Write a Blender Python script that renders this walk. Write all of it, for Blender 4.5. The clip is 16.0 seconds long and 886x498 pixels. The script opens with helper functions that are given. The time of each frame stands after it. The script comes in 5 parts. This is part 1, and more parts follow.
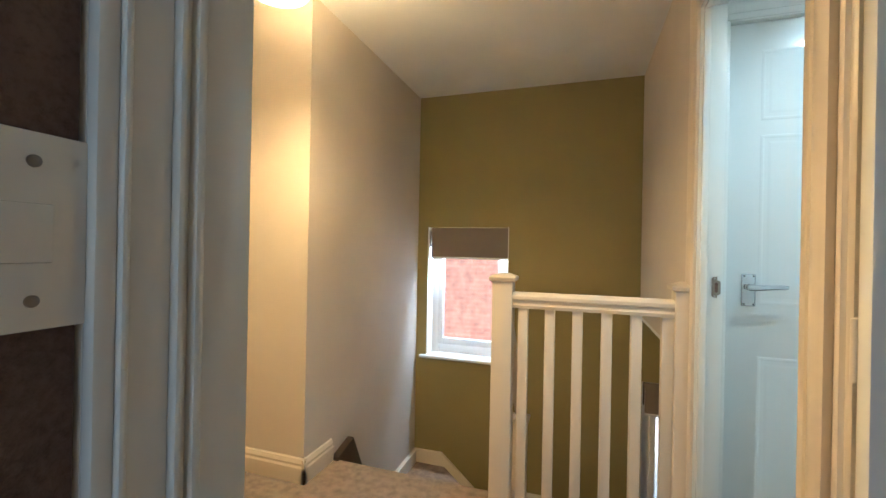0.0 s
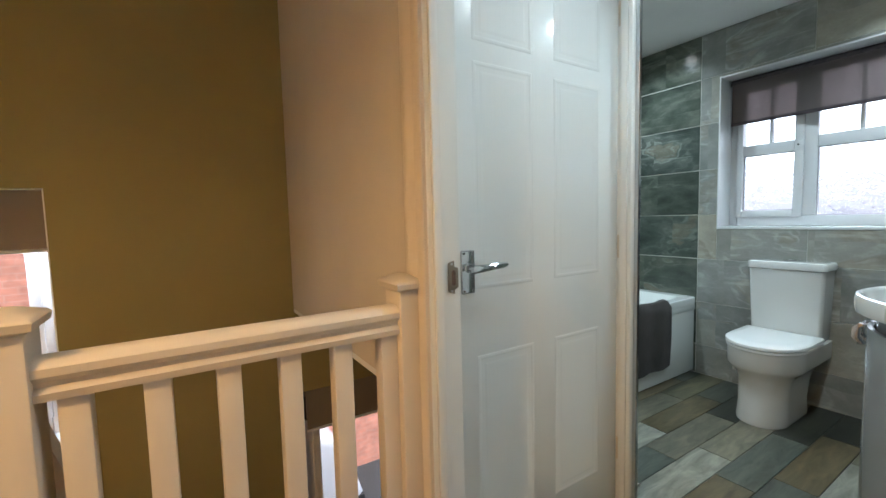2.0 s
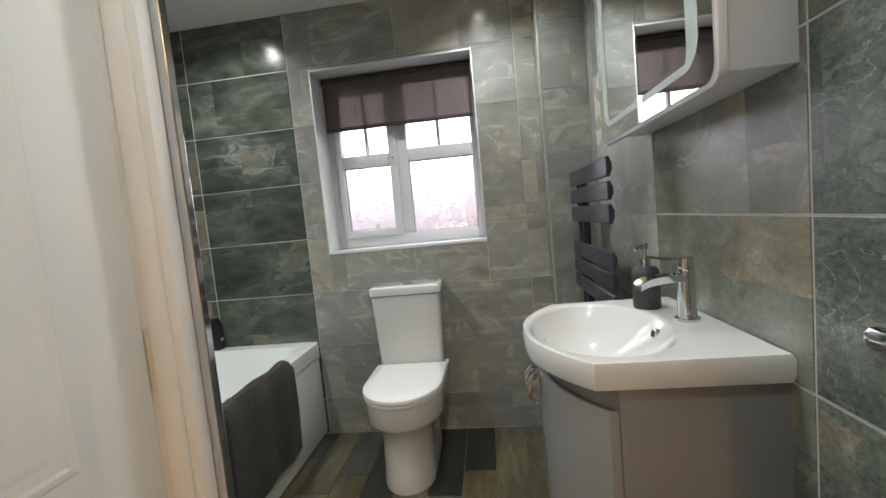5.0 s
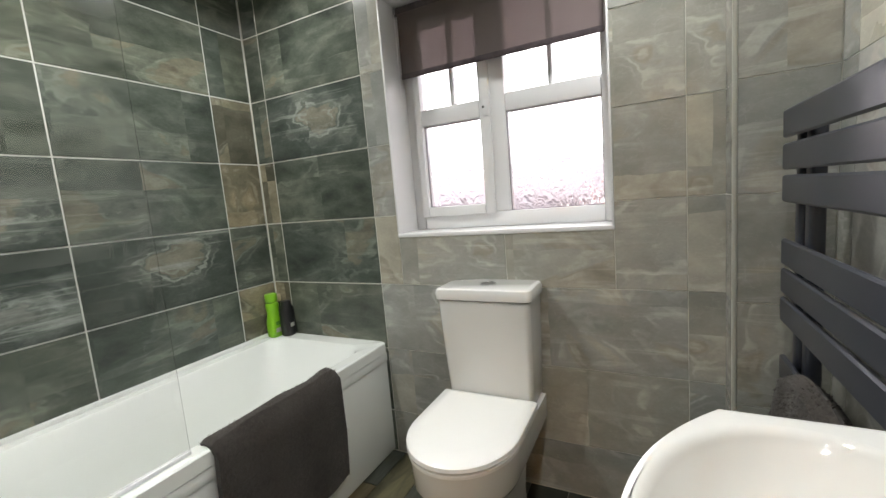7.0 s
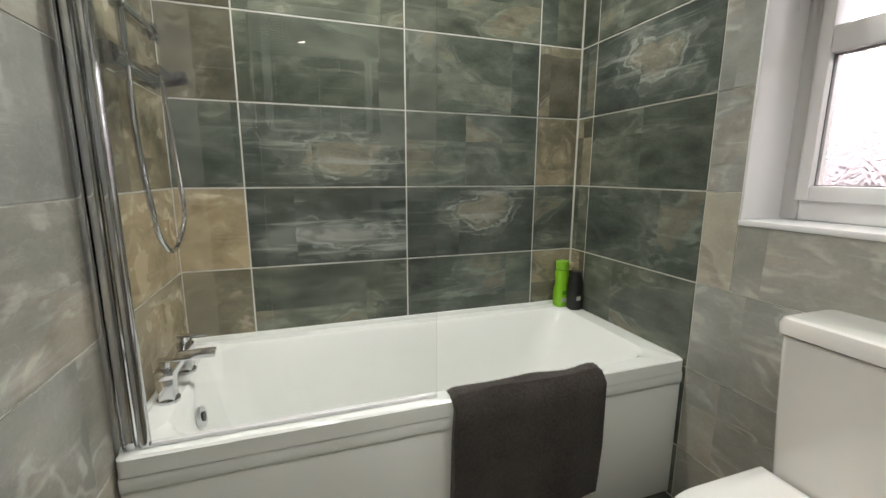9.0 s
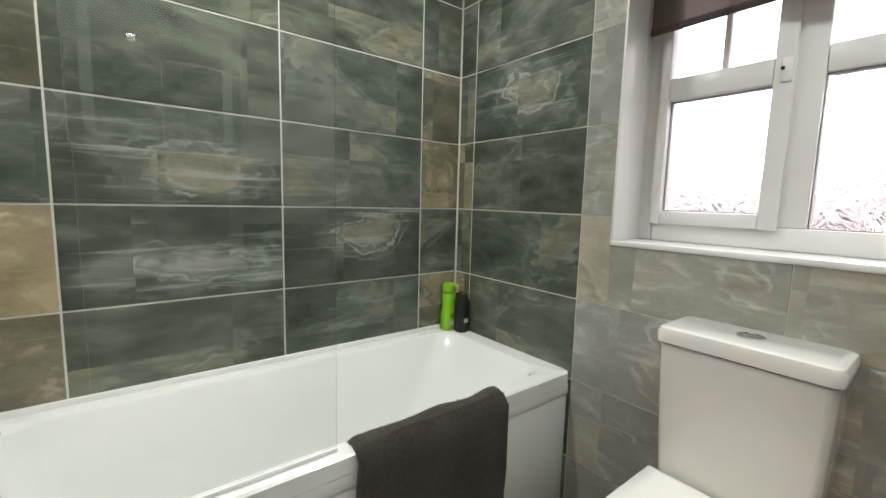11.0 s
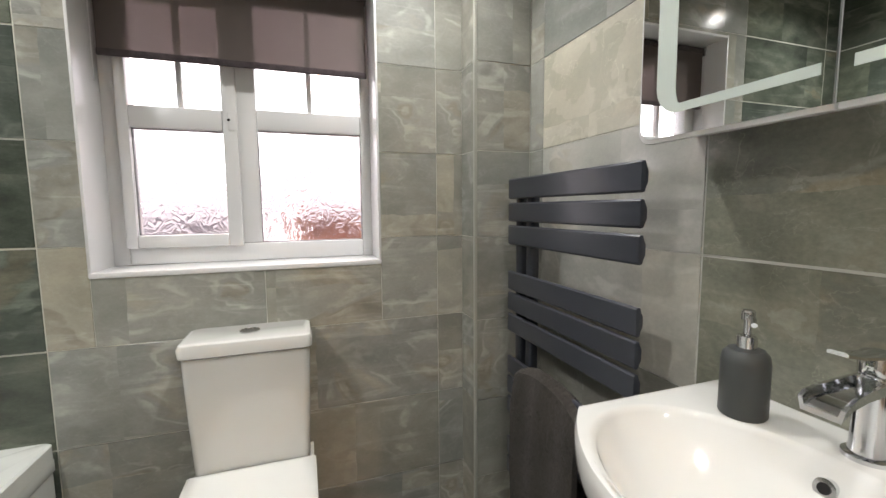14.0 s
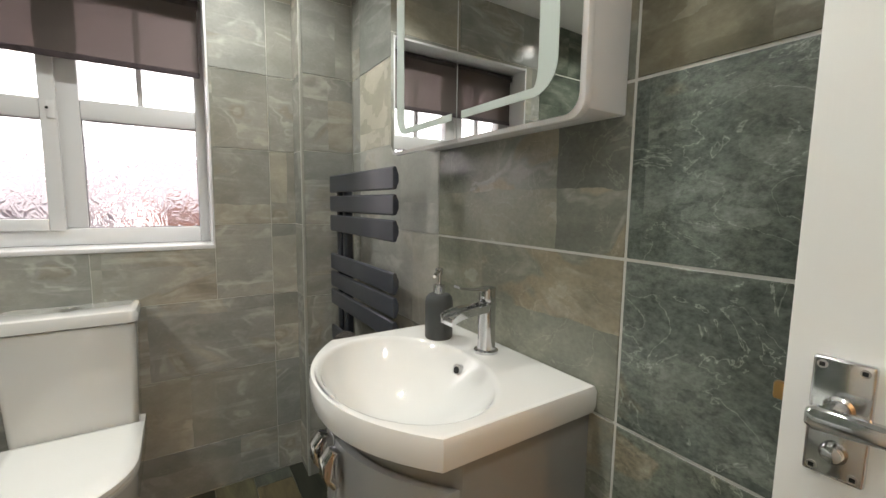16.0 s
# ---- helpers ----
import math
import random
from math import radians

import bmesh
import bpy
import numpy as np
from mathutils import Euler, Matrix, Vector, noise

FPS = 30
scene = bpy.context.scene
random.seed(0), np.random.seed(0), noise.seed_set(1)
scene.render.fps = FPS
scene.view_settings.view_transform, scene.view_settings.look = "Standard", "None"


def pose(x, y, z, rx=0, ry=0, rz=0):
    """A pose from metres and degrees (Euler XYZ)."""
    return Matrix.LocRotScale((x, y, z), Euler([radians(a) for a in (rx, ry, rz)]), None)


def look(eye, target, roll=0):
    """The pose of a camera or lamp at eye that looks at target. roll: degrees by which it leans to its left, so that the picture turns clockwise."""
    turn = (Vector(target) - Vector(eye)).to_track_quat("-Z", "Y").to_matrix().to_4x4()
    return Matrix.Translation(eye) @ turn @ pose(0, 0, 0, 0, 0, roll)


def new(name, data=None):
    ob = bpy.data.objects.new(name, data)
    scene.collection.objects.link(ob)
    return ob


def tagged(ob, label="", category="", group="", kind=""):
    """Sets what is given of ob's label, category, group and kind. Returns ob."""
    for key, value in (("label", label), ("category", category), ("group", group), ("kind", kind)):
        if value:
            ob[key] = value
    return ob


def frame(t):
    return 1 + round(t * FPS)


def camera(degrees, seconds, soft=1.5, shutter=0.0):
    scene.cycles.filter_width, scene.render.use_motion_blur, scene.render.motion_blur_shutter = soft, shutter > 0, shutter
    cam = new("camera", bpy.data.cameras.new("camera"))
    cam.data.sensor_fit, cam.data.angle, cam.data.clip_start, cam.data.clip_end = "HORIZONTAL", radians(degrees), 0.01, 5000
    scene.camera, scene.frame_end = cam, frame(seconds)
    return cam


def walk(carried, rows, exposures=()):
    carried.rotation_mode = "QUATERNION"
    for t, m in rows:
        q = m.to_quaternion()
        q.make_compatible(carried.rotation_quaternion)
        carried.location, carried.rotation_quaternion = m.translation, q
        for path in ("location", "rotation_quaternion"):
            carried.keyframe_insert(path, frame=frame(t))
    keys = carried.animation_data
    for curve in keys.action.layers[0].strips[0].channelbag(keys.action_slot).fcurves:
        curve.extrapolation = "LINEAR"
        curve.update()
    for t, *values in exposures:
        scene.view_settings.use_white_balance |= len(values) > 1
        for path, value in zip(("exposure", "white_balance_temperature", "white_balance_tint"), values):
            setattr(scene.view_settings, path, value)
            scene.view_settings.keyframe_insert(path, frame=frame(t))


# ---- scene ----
# ---- camera ----
cam = camera(94.3, 16.0)
METRES, EYE, TILT, LEAN, TURN = 4.0, 1.15, 0.0, 0.0, 18.3
ROWS = [
    (0.0, 0.0, 0.0, 0.0, -0.0, 0.02, -1.11),
    (0.5, 0.0015, 0.0378, 0.0054, -11.57, -0.7, -0.55),
    (1.0, 0.0123, 0.0949, 0.0036, -22.37, -1.67, 0.22),
    (1.5, 0.0301, 0.1601, 0.0075, -33.38, -3.17, 0.65),
    (2.0, 0.0579, 0.2226, 0.0054, -50.78, -4.33, 1.44),
    (2.5, 0.1012, 0.2614, 0.0075, -70.41, -4.39, 1.86),
    (3.0, 0.1526, 0.2778, 0.013, -85.04, -3.52, 2.23),
    (3.5, 0.2023, 0.2865, 0.0173, -94.39, -3.11, 3.35),
    (4.0, 0.2348, 0.2921, 0.0113, -99.46, -3.36, 4.73),
    (5.25, 0.3269, 0.2592, 0.0138, -102.3, -4.5, 5.4),
    (6.5, 0.4247, 0.2029, 0.0164, -89.48, -5.97, 5.08),
    (7.0, 0.4615, 0.1884, 0.0141, -81.76, -7.04, 4.77),
    (7.5, 0.4958, 0.1777, 0.0134, -70.47, -8.08, 3.17),
    (8.0, 0.5224, 0.1771, 0.0132, -57.39, -8.84, 1.33),
    (8.5, 0.5275, 0.1897, 0.0128, -47.0, -9.7, 0.0),
    (8.7, 0.5328, 0.1898, 0.0123, -42.4, -9.95, -0.1),
    (9.2, 0.5372, 0.1923, 0.012, -34.52, -10.4, -0.37),
    (9.75, 0.5376, 0.1978, 0.0112, -32.93, -10.5, -0.78),
    (10.3, 0.5359, 0.2074, 0.01, -38.53, -9.74, -1.16),
    (10.8, 0.5349, 0.2207, 0.0088, -49.7, -7.9, -1.4),
    (11.0, 0.5355, 0.2294, 0.0082, -55.91, -6.63, -1.48),
    (11.5, 0.5291, 0.2481, 0.0077, -73.74, -3.93, -0.55),
    (12.0, 0.5177, 0.257, 0.0089, -87.79, -2.57, 1.64),
    (12.5, 0.507, 0.2697, 0.007, -97.64, -1.09, 1.8),
    (13.0, 0.5027, 0.2749, 0.0053, -106.02, -1.96, 1.21),
    (13.5, 0.5004, 0.2788, 0.009, -115.94, -3.98, 0.82),
    (14.0, 0.4985, 0.2775, 0.0257, -127.1, -5.63, 0.51),
    (14.5, 0.4844, 0.2694, 0.0315, -135.99, -6.57, -0.06),
    (15.0, 0.459, 0.2688, 0.0307, -141.75, -7.23, -0.67),
    (15.5, 0.4241, 0.2688, 0.0256, -143.22, -7.14, -0.98),
    (16.0, 0.3897, 0.2758, 0.023, -141.13, -6.22, -0.75),
]
walk(cam, [(t, pose(0, 0, EYE, TILT, LEAN, TURN) @ pose(METRES * x, METRES * y, METRES * z, 90 + pitch, roll, yaw)) for t, x, y, z, yaw, pitch, roll in ROWS],
     exposures=[(0.0, 0.75, 5150, 0), (0.5, 0.47, 5100, 0), (1.0, 0.4, 4900, -2), (1.5, 0.42, 5350, 6), (2.0, 0.28, 5800, 10), (2.5, 0.12, 5800, 13), (3.0, 0.08, 5850, 14), (3.5, 0.0, 5750, 14), (4.2, 0.0, 6300, 17), (6.3, 0.42, 7200, 23), (7.5, 0.42, 7300, 23), (8.5, 0.30, 7500, 24), (10.8, 0.37, 7400, 21), (12.0, 0.52, 7350, 23), (14.0, 0.42, 7400, 25), (16.0, 0.30, 7500, 22)])

# ---- world and lights ----
world = bpy.data.worlds.new("world")
scene.world = world
world.use_nodes = True
wn = world.node_tree
sky = wn.nodes.new("ShaderNodeTexSky")
sky.sky_type, sky.sun_disc = "NISHITA", False
sky.sun_elevation, sky.sun_rotation = radians(60), radians(150)
wn.links.new(sky.outputs["Color"], wn.nodes["Background"].inputs["Color"])
wn.nodes["Background"].inputs["Strength"].default_value = 0.15

sun_data = bpy.data.lights.new("sun", "SUN")
sun_data.energy, sun_data.angle, sun_data.color = 5.0, radians(12), (1.0, 0.96, 0.9)
new("sun", sun_data).matrix_world = pose(0, 0, 12, 30, 0, -40)


def area_lamp(name, m, sx, sy, power, colour):
    d = bpy.data.lights.new(name, "AREA")
    d.shape, d.size, d.size_y, d.energy, d.color = "RECTANGLE", sx, sy, power, colour
    ob = new(name, d)
    ob.matrix_world = m
    return ob


def point_lamp(name, place, power, colour, radius):
    d = bpy.data.lights.new(name, "POINT")
    d.energy, d.color, d.shadow_soft_size = power, colour, radius
    ob = new(name, d)
    ob.location = place
    return ob


def spot_lamp(name, place, power, colour, angle):
    d = bpy.data.lights.new(name, "SPOT")
    d.energy, d.color, d.spot_size, d.spot_blend, d.shadow_soft_size = power, colour, radians(angle), 0.9, 0.03
    ob = new(name, d)
    ob.location = place
    return ob


# skylight that falls in under the blind of the stair window
area_lamp("stair_daylight", pose(-0.84, 3.225, 1.22, -32, 0, 0), 0.5, 0.07, 12, (0.82, 0.9, 1.0))
# daylight assumed from an unseen bedroom window, and the lamps of the place
area_lamp("assumed_bedroom_daylight", look((-0.2, -1.75, 1.5), (-0.2, 0, 1.3)), 1.2, 1.1, 2.3, (0.8, 0.9, 1.0))
PENDANT = (-0.95, 1.09, 2.03)
point_lamp("pendant_bulb_light", PENDANT, 52, (1.0, 0.60, 0.235), 0.03)
SPOTS = {(2.68, 2.68): 23, (1.85, 2.68): 41, (2.71, 1.35): 33, (1.75, 1.35): 21, (0.95, 1.35): 23}
for (sx, sy), watts in SPOTS.items():
    spot_lamp("downlight_light", (sx, sy, 2.352), watts, (0.84, 0.99, 1.0), 150 if sy > 2 else 132)

# ---- materials ----


def material(name, base=(0.8, 0.8, 0.8), rough=0.5, metal=0.0, coat=0.0):
    m = bpy.data.materials.new(name)
    m.use_nodes = True
    b = m.node_tree.nodes["Principled BSDF"]
    b.inputs["Base Color"].default_value = (*base, 1)
    b.inputs["Roughness"].default_value = rough
    b.inputs["Metallic"].default_value = metal
    b.inputs["Coat Weight"].default_value = coat
    return m


def node(m, kind, **settings):
    n = m.node_tree.nodes.new(kind)
    for key, value in settings.items():
        if key == "op":
            n.operation = value
        elif key == "blend":
            n.blend_type = value
        elif key == "dtype":
            n.data_type = value
        else:
            n.inputs[key].default_value = value
    return n


def link(m, a, b):
    m.node_tree.links.new(a, b)


def ramp(m, fac, stops):
    r = m.node_tree.nodes.new("ShaderNodeValToRGB")
    e = r.color_ramp.elements
    while len(e) < len(stops):
        e.new(0.5)
    for el, (p, c) in zip(e, stops):
        el.position, el.color = p, (*c, 1)
    link(m, fac, r.inputs["Fac"])
    return r.outputs["Color"]


def principled(m):
    return m.node_tree.nodes["Principled BSDF"]


def add_bump(m, height, strength, distance=0.01):
    b = node(m, "ShaderNodeBump", Strength=strength, Distance=distance)
    link(m, height, b.inputs["Height"])
    link(m, b.outputs["Normal"], principled(m).inputs["Normal"])


def coords(m, scale=(1, 1, 1), spread=0.0):
    tc = m.node_tree.nodes.new("ShaderNodeTexCoord")
    mp = node(m, "ShaderNodeMapping", Scale=scale)
    if spread:
        oi = m.node_tree.nodes.new("ShaderNodeObjectInfo")
        mul = node(m, "ShaderNodeVectorMath", op="SCALE")
        mul.inputs[0].default_value = (spread, spread * 0.7, spread * 1.3)
        link(m, oi.outputs["Random"], mul.inputs["Scale"])
        add = node(m, "ShaderNodeVectorMath", op="ADD")
        link(m, tc.outputs["Object"], add.inputs[0])
        link(m, mul.outputs[0], add.inputs[1])
        link(m, add.outputs[0], mp.inputs["Vector"])
    else:
        link(m, tc.outputs["Object"], mp.inputs["Vector"])
    return mp.outputs["Vector"]


def painted(name, base, rough, vary=0.06, bump=0.06, grain=260.0, coat=0.0):
    """Paint with slight roller grain and a faint large unevenness."""
    m = material(name, base, rough, coat=coat)
    v = coords(m)
    big = node(m, "ShaderNodeTexNoise", Scale=1.7, Detail=4.0)
    link(m, v, big.inputs["Vector"])
    dark = tuple(c * (1 - vary) for c in base)
    lite = tuple(min(1, c * (1 + vary)) for c in base)
    link(m, ramp(m, big.outputs["Fac"], [(0.3, dark), (0.7, lite)]), principled(m).inputs["Base Color"])
    fine = node(m, "ShaderNodeTexNoise", Scale=grain, Detail=2.0)
    link(m, v, fine.inputs["Vector"])
    add_bump(m, fine.outputs["Fac"], bump, 0.002)
    return m


def maths(m, op, a, b, c=None):
    """A maths node; sockets or numbers."""
    n = m.node_tree.nodes.new("ShaderNodeMath")
    n.operation = op
    for k, v in enumerate((a, b, c)):
        if v is None:
            continue
        if isinstance(v, (int, float)):
            n.inputs[k].default_value = v
        else:
            link(m, v, n.inputs[k])
    return n.outputs[0]


def blend(m, fac, a, b, kind="MIX"):
    n = node(m, "ShaderNodeMix", dtype="RGBA", blend=kind)
    for key, v in (("Factor", fac), ("A", a), ("B", b)):
        if isinstance(v, (int, float)):
            n.inputs[key].default_value = v
        elif isinstance(v, tuple):
            n.inputs[key].default_value = (*v, 1)
        else:
            link(m, v, n.inputs[key])
    return n.outputs["Result"]


def grey(v):
    return (v, v, v)


def slate(name, deep, mid, pale, beige, core, slabs, chalk, rough, grit=0.7, bedding=0.75, hue=0.0, stretch=2.0, speckle=0.25, vein=0.3, relief=0.1, heart=None):
    """Porcelain slate print: slabs with square seams, clouded grey-green, cream hearts ringed by chalky lines, thin veins; another cut on each tile."""
    m = material(name, mid, rough)
    v = coords(m, (1.0, 1.0, stretch), 31.0)
    rag = node(m, "ShaderNodeTexNoise", Scale=9.0, Detail=4.0)
    link(m, v, rag.inputs["Vector"])
    ragged = node(m, "ShaderNodeVectorMath", op="MULTIPLY_ADD")
    link(m, rag.outputs["Color"], ragged.inputs[0])
    ragged.inputs[1].default_value = (0.012, 0.0, 0.05)
    link(m, v, ragged.inputs[2])
    cut = node(m, "ShaderNodeVectorMath", op="SNAP")
    link(m, ragged.outputs[0], cut.inputs[0])
    cut.inputs[1].default_value = (0.47, 50.0, 0.35 * stretch)
    cell = m.node_tree.nodes.new("ShaderNodeTexWhiteNoise")
    link(m, cut.outputs[0], cell.inputs["Vector"])
    own = node(m, "ShaderNodeVectorMath", op="MULTIPLY_ADD")
    link(m, cell.outputs["Color"], own.inputs[0])
    own.inputs[1].default_value = (3.0, 3.0, 3.0)
    link(m, v, own.inputs[2])
    field = node(m, "ShaderNodeTexNoise", Scale=2.0, Detail=3.5, Roughness=0.5, Distortion=0.7)
    link(m, own.outputs[0], field.inputs["Vector"])
    n = field.outputs["Fac"]
    if heart:
        # one agate-like heart at its own place on the tile, with the rings that spread round it
        hx, hz, rx, rz, top, fall = heart
        tc = m.node_tree.nodes.new("ShaderNodeTexCoord")
        warp = node(m, "ShaderNodeTexNoise", Scale=5.5, Detail=5.0, Roughness=0.6)
        link(m, v, warp.inputs["Vector"])
        bent = node(m, "ShaderNodeVectorMath", op="MULTIPLY_ADD")
        link(m, warp.outputs["Color"], bent.inputs[0])
        bent.inputs[1].default_value = (0.26, 0.0, 0.15)
        link(m, tc.outputs["Object"], bent.inputs[2])
        off = node(m, "ShaderNodeVectorMath", op="MULTIPLY_ADD")
        link(m, bent.outputs[0], off.inputs[0])
        off.inputs[1].default_value = (1 / rx, 0.0, 1 / rz)
        off.inputs[2].default_value = (-(hx + 0.13) / rx, 0.0, -(hz + 0.075) / rz)
        far = node(m, "ShaderNodeVectorMath", op="LENGTH")
        link(m, off.outputs[0], far.inputs[0])
        ring = maths(m, "MULTIPLY_ADD", far.outputs["Value"], -fall, top)
        n = maths(m, "MAXIMUM", maths(m, "MULTIPLY_ADD", n, 0.25, maths(m, "SUBTRACT", ring, 0.125)), maths(m, "MULTIPLY", n, 0.86))
    cloud = node(m, "ShaderNodeTexNoise", Scale=7.0, Detail=9.0, Roughness=grit, Distortion=0.3)
    link(m, own.outputs[0], cloud.inputs["Vector"])
    mixed = maths(m, "MULTIPLY_ADD", n, 0.55, maths(m, "MULTIPLY", cloud.outputs["Fac"], 0.45))
    base = ramp(m, mixed, [(0.36, deep), (0.49, mid), (0.62, pale)])
    tone = ramp(m, cell.outputs["Value"], [(0.0, grey(0.68)), (0.45, grey(0.95)), (0.75, (1.15, 1.12, 1.08)), (0.92, (1.25, 1.2, 1.1)), (0.95, (1.55, 1.42, 1.22)), (1.0, (1.9, 1.68, 1.36))])
    base = blend(m, slabs, base, tone, "MULTIPLY")
    # cream hearts
    heart = ramp(m, maths(m, "MULTIPLY_ADD", cloud.outputs["Fac"], 0.12, n), [(core, grey(0)), (core + 0.02, grey(0.85))])
    stain = ramp(m, cloud.outputs["Fac"], [(0.3, tuple(x * 0.55 for x in beige)), (0.62, beige)])
    base = blend(m, heart, base, stain)
    # chalky rings round them
    rings = maths(m, "SINE", maths(m, "MULTIPLY", maths(m, "MULTIPLY_ADD", cloud.outputs["Fac"], 0.14, n), 75.0), 0.0)
    line = ramp(m, rings, [(0.0, grey(0)), (0.95, grey(chalk))])
    zone = ramp(m, n, [(core - 0.19, grey(0)), (core - 0.12, grey(1)), (core - 0.02, grey(1)), (core + 0.03, grey(0.2))])
    patchy = ramp(m, rag.outputs["Fac"], [(0.42, grey(0)), (0.6, grey(1))])
    chalky = tuple(min(1, x * 1.7 + 0.06) for x in pale)
    base = blend(m, blend(m, 1.0, blend(m, 1.0, line, zone, "MULTIPLY"), patchy, "MULTIPLY"), base, chalky)
    # wisps along the bedding
    lay = node(m, "ShaderNodeVectorMath", op="MULTIPLY")
    link(m, own.outputs[0], lay.inputs[0])
    lay.inputs[1].default_value = (0.9, 1.0, 7.0)
    wisp = node(m, "ShaderNodeTexNoise", Scale=2.2, Detail=7.0, Roughness=0.62, Distortion=0.5)
    link(m, lay.outputs[0], wisp.inputs["Vector"])
    haze = ramp(m, wisp.outputs["Fac"], [(0.54, grey(0)), (0.66, grey(bedding * chalk)), (0.74, grey(0.27 * bedding * chalk))])
    where = ramp(m, n, [(0.42, grey(0)), (0.56, grey(1))])
    base = blend(m, blend(m, 1.0, haze, where, "MULTIPLY"), base, chalky)
    # thin veins
    crack = node(m, "ShaderNodeTexNoise", Scale=6.5, Detail=6.0, Roughness=0.55, Distortion=0.9)
    link(m, v, crack.inputs["Vector"])
    near = maths(m, "ABSOLUTE", maths(m, "SUBTRACT", crack.outputs["Fac"], 0.47), 0.0)
    thin = ramp(m, near, [(0.0, grey(vein)), (0.007, grey(0))])
    base = blend(m, thin, base, chalky)
    # speckle, and a cast of its own for each tile
    dots = node(m, "ShaderNodeTexNoise", Scale=75.0, Detail=4.0, Roughness=0.7)
    link(m, v, dots.inputs["Vector"])
    base = blend(m, 1.0, base, ramp(m, dots.outputs["Fac"], [(0.3, grey(1 - speckle)), (0.5, grey(1.0)), (0.7, grey(1 + speckle))]), "MULTIPLY")
    if hue:
        oi = m.node_tree.nodes.new("ShaderNodeObjectInfo")
        base = blend(m, hue, base, ramp(m, oi.outputs["Random"], [(0.0, (0.84, 0.89, 0.87)), (0.4, (0.98, 1.0, 0.98)), (0.7, (1.1, 1.06, 0.95)), (1.0, (1.2, 1.1, 0.9))]), "MULTIPLY")
    link(m, base, principled(m).inputs["Base Color"])
    rr = ramp(m, cloud.outputs["Fac"], [(0.3, grey(rough * 0.75)), (0.7, grey(rough * 1.3))])
    link(m, rr, principled(m).inputs["Roughness"])
    principled(m).inputs["Specular IOR Level"].default_value = 0.52
    add_bump(m, maths(m, "MULTIPLY_ADD", dots.outputs["Fac"], 0.5, cloud.outputs["Fac"]), relief, 0.004)
    return m


def plank_stuff(name, base):
    """Wood-look porcelain of one print, with drifting grain; every piece a little lighter or darker."""
    m = material(name, (0.2, 0.18, 0.15), 0.28)
    oi = m.node_tree.nodes.new("ShaderNodeObjectInfo")
    v = coords(m, (2.0, 9.0, 2.0), 17.0)
    tone = ramp(m, oi.outputs["Random"], [(0.0, tuple(c * 0.86 for c in base)), (1.0, tuple(c * 1.14 for c in base))])
    grain = node(m, "ShaderNodeTexNoise", Scale=2.2, Detail=9.0, Roughness=0.65, Distortion=0.8)
    link(m, v, grain.inputs["Vector"])
    g = ramp(m, grain.outputs["Fac"], [(0.28, (0.4, 0.4, 0.38)), (0.5, (0.95, 0.95, 0.95)), (0.72, (1.6, 1.57, 1.5))])
    mix = node(m, "ShaderNodeMix", dtype="RGBA", blend="MULTIPLY")
    mix.inputs["Factor"].default_value = 1.0
    link(m, tone, mix.inputs["A"])
    link(m, g, mix.inputs["B"])
    link(m, mix.outputs["Result"], principled(m).inputs["Base Color"])
    add_bump(m, grain.outputs["Fac"], 0.15, 0.003)
    return m


def fabric(name, base, scale, bump=0.6, rough=0.95):
    m = material(name, base, rough)
    v = coords(m)
    n = node(m, "ShaderNodeTexNoise", Scale=scale, Detail=5.0, Roughness=0.7)
    link(m, v, n.inputs["Vector"])
    n2 = node(m, "ShaderNodeTexNoise", Scale=scale * 0.06, Detail=3.0)
    link(m, v, n2.inputs["Vector"])
    s = node(m, "ShaderNodeMath", op="MULTIPLY_ADD")
    link(m, n2.outputs["Fac"], s.inputs[0])
    s.inputs[1].default_value = 0.8
    link(m, n.outputs["Fac"], s.inputs[2])
    link(m, ramp(m, s.outputs[0], [(0.6, tuple(c * 0.6 for c in base)), (1.2, tuple(min(1, c * 1.45) for c in base))]), principled(m).inputs["Base Color"])
    add_bump(m, n.outputs["Fac"], bump, 0.004)
    principled(m).inputs["Sheen Weight"].default_value = 0.1
    return m


WALL_PAINT = painted("cream_wall_paint", (0.62, 0.55, 0.47), 0.75)
OLIVE = painted("olive_wall_paint", (0.27, 0.225, 0.085), 0.7)
CEILING_PAINT = painted("white_ceiling_paint", (0.8, 0.79, 0.77), 0.8)
GLOSS = painted("white_gloss_woodwork", (0.80, 0.80, 0.76), 0.22, 0.02, 0.03, 40.0, coat=0.25)
SATIN = painted("cream_satin_woodwork", (0.66, 0.575, 0.46), 0.32, 0.03, 0.04, 60.0)
DOOR_GLOSS = material("white_gloss_door_skin", (0.82, 0.82, 0.79), 0.25, coat=0.9)
principled(DOOR_GLOSS).inputs["Coat Roughness"].default_value = 0.06
principled(DOOR_GLOSS).inputs["Specular IOR Level"].default_value = 0.42
gv = coords(DOOR_GLOSS, (130.0, 130.0, 2.2))
gn = node(DOOR_GLOSS, "ShaderNodeTexNoise", Scale=1.0, Detail=3.0, Distortion=0.3)
link(DOOR_GLOSS, gv, gn.inputs["Vector"])
add_bump(DOOR_GLOSS, gn.outputs["Fac"], 0.10, 0.002)
UPVC = painted("white_upvc", (0.74, 0.74, 0.745), 0.25, 0.02, 0.02)
GROUT = painted("pale_grey_grout", (0.62, 0.62, 0.58), 0.85, 0.1, 0.3, 400.0)
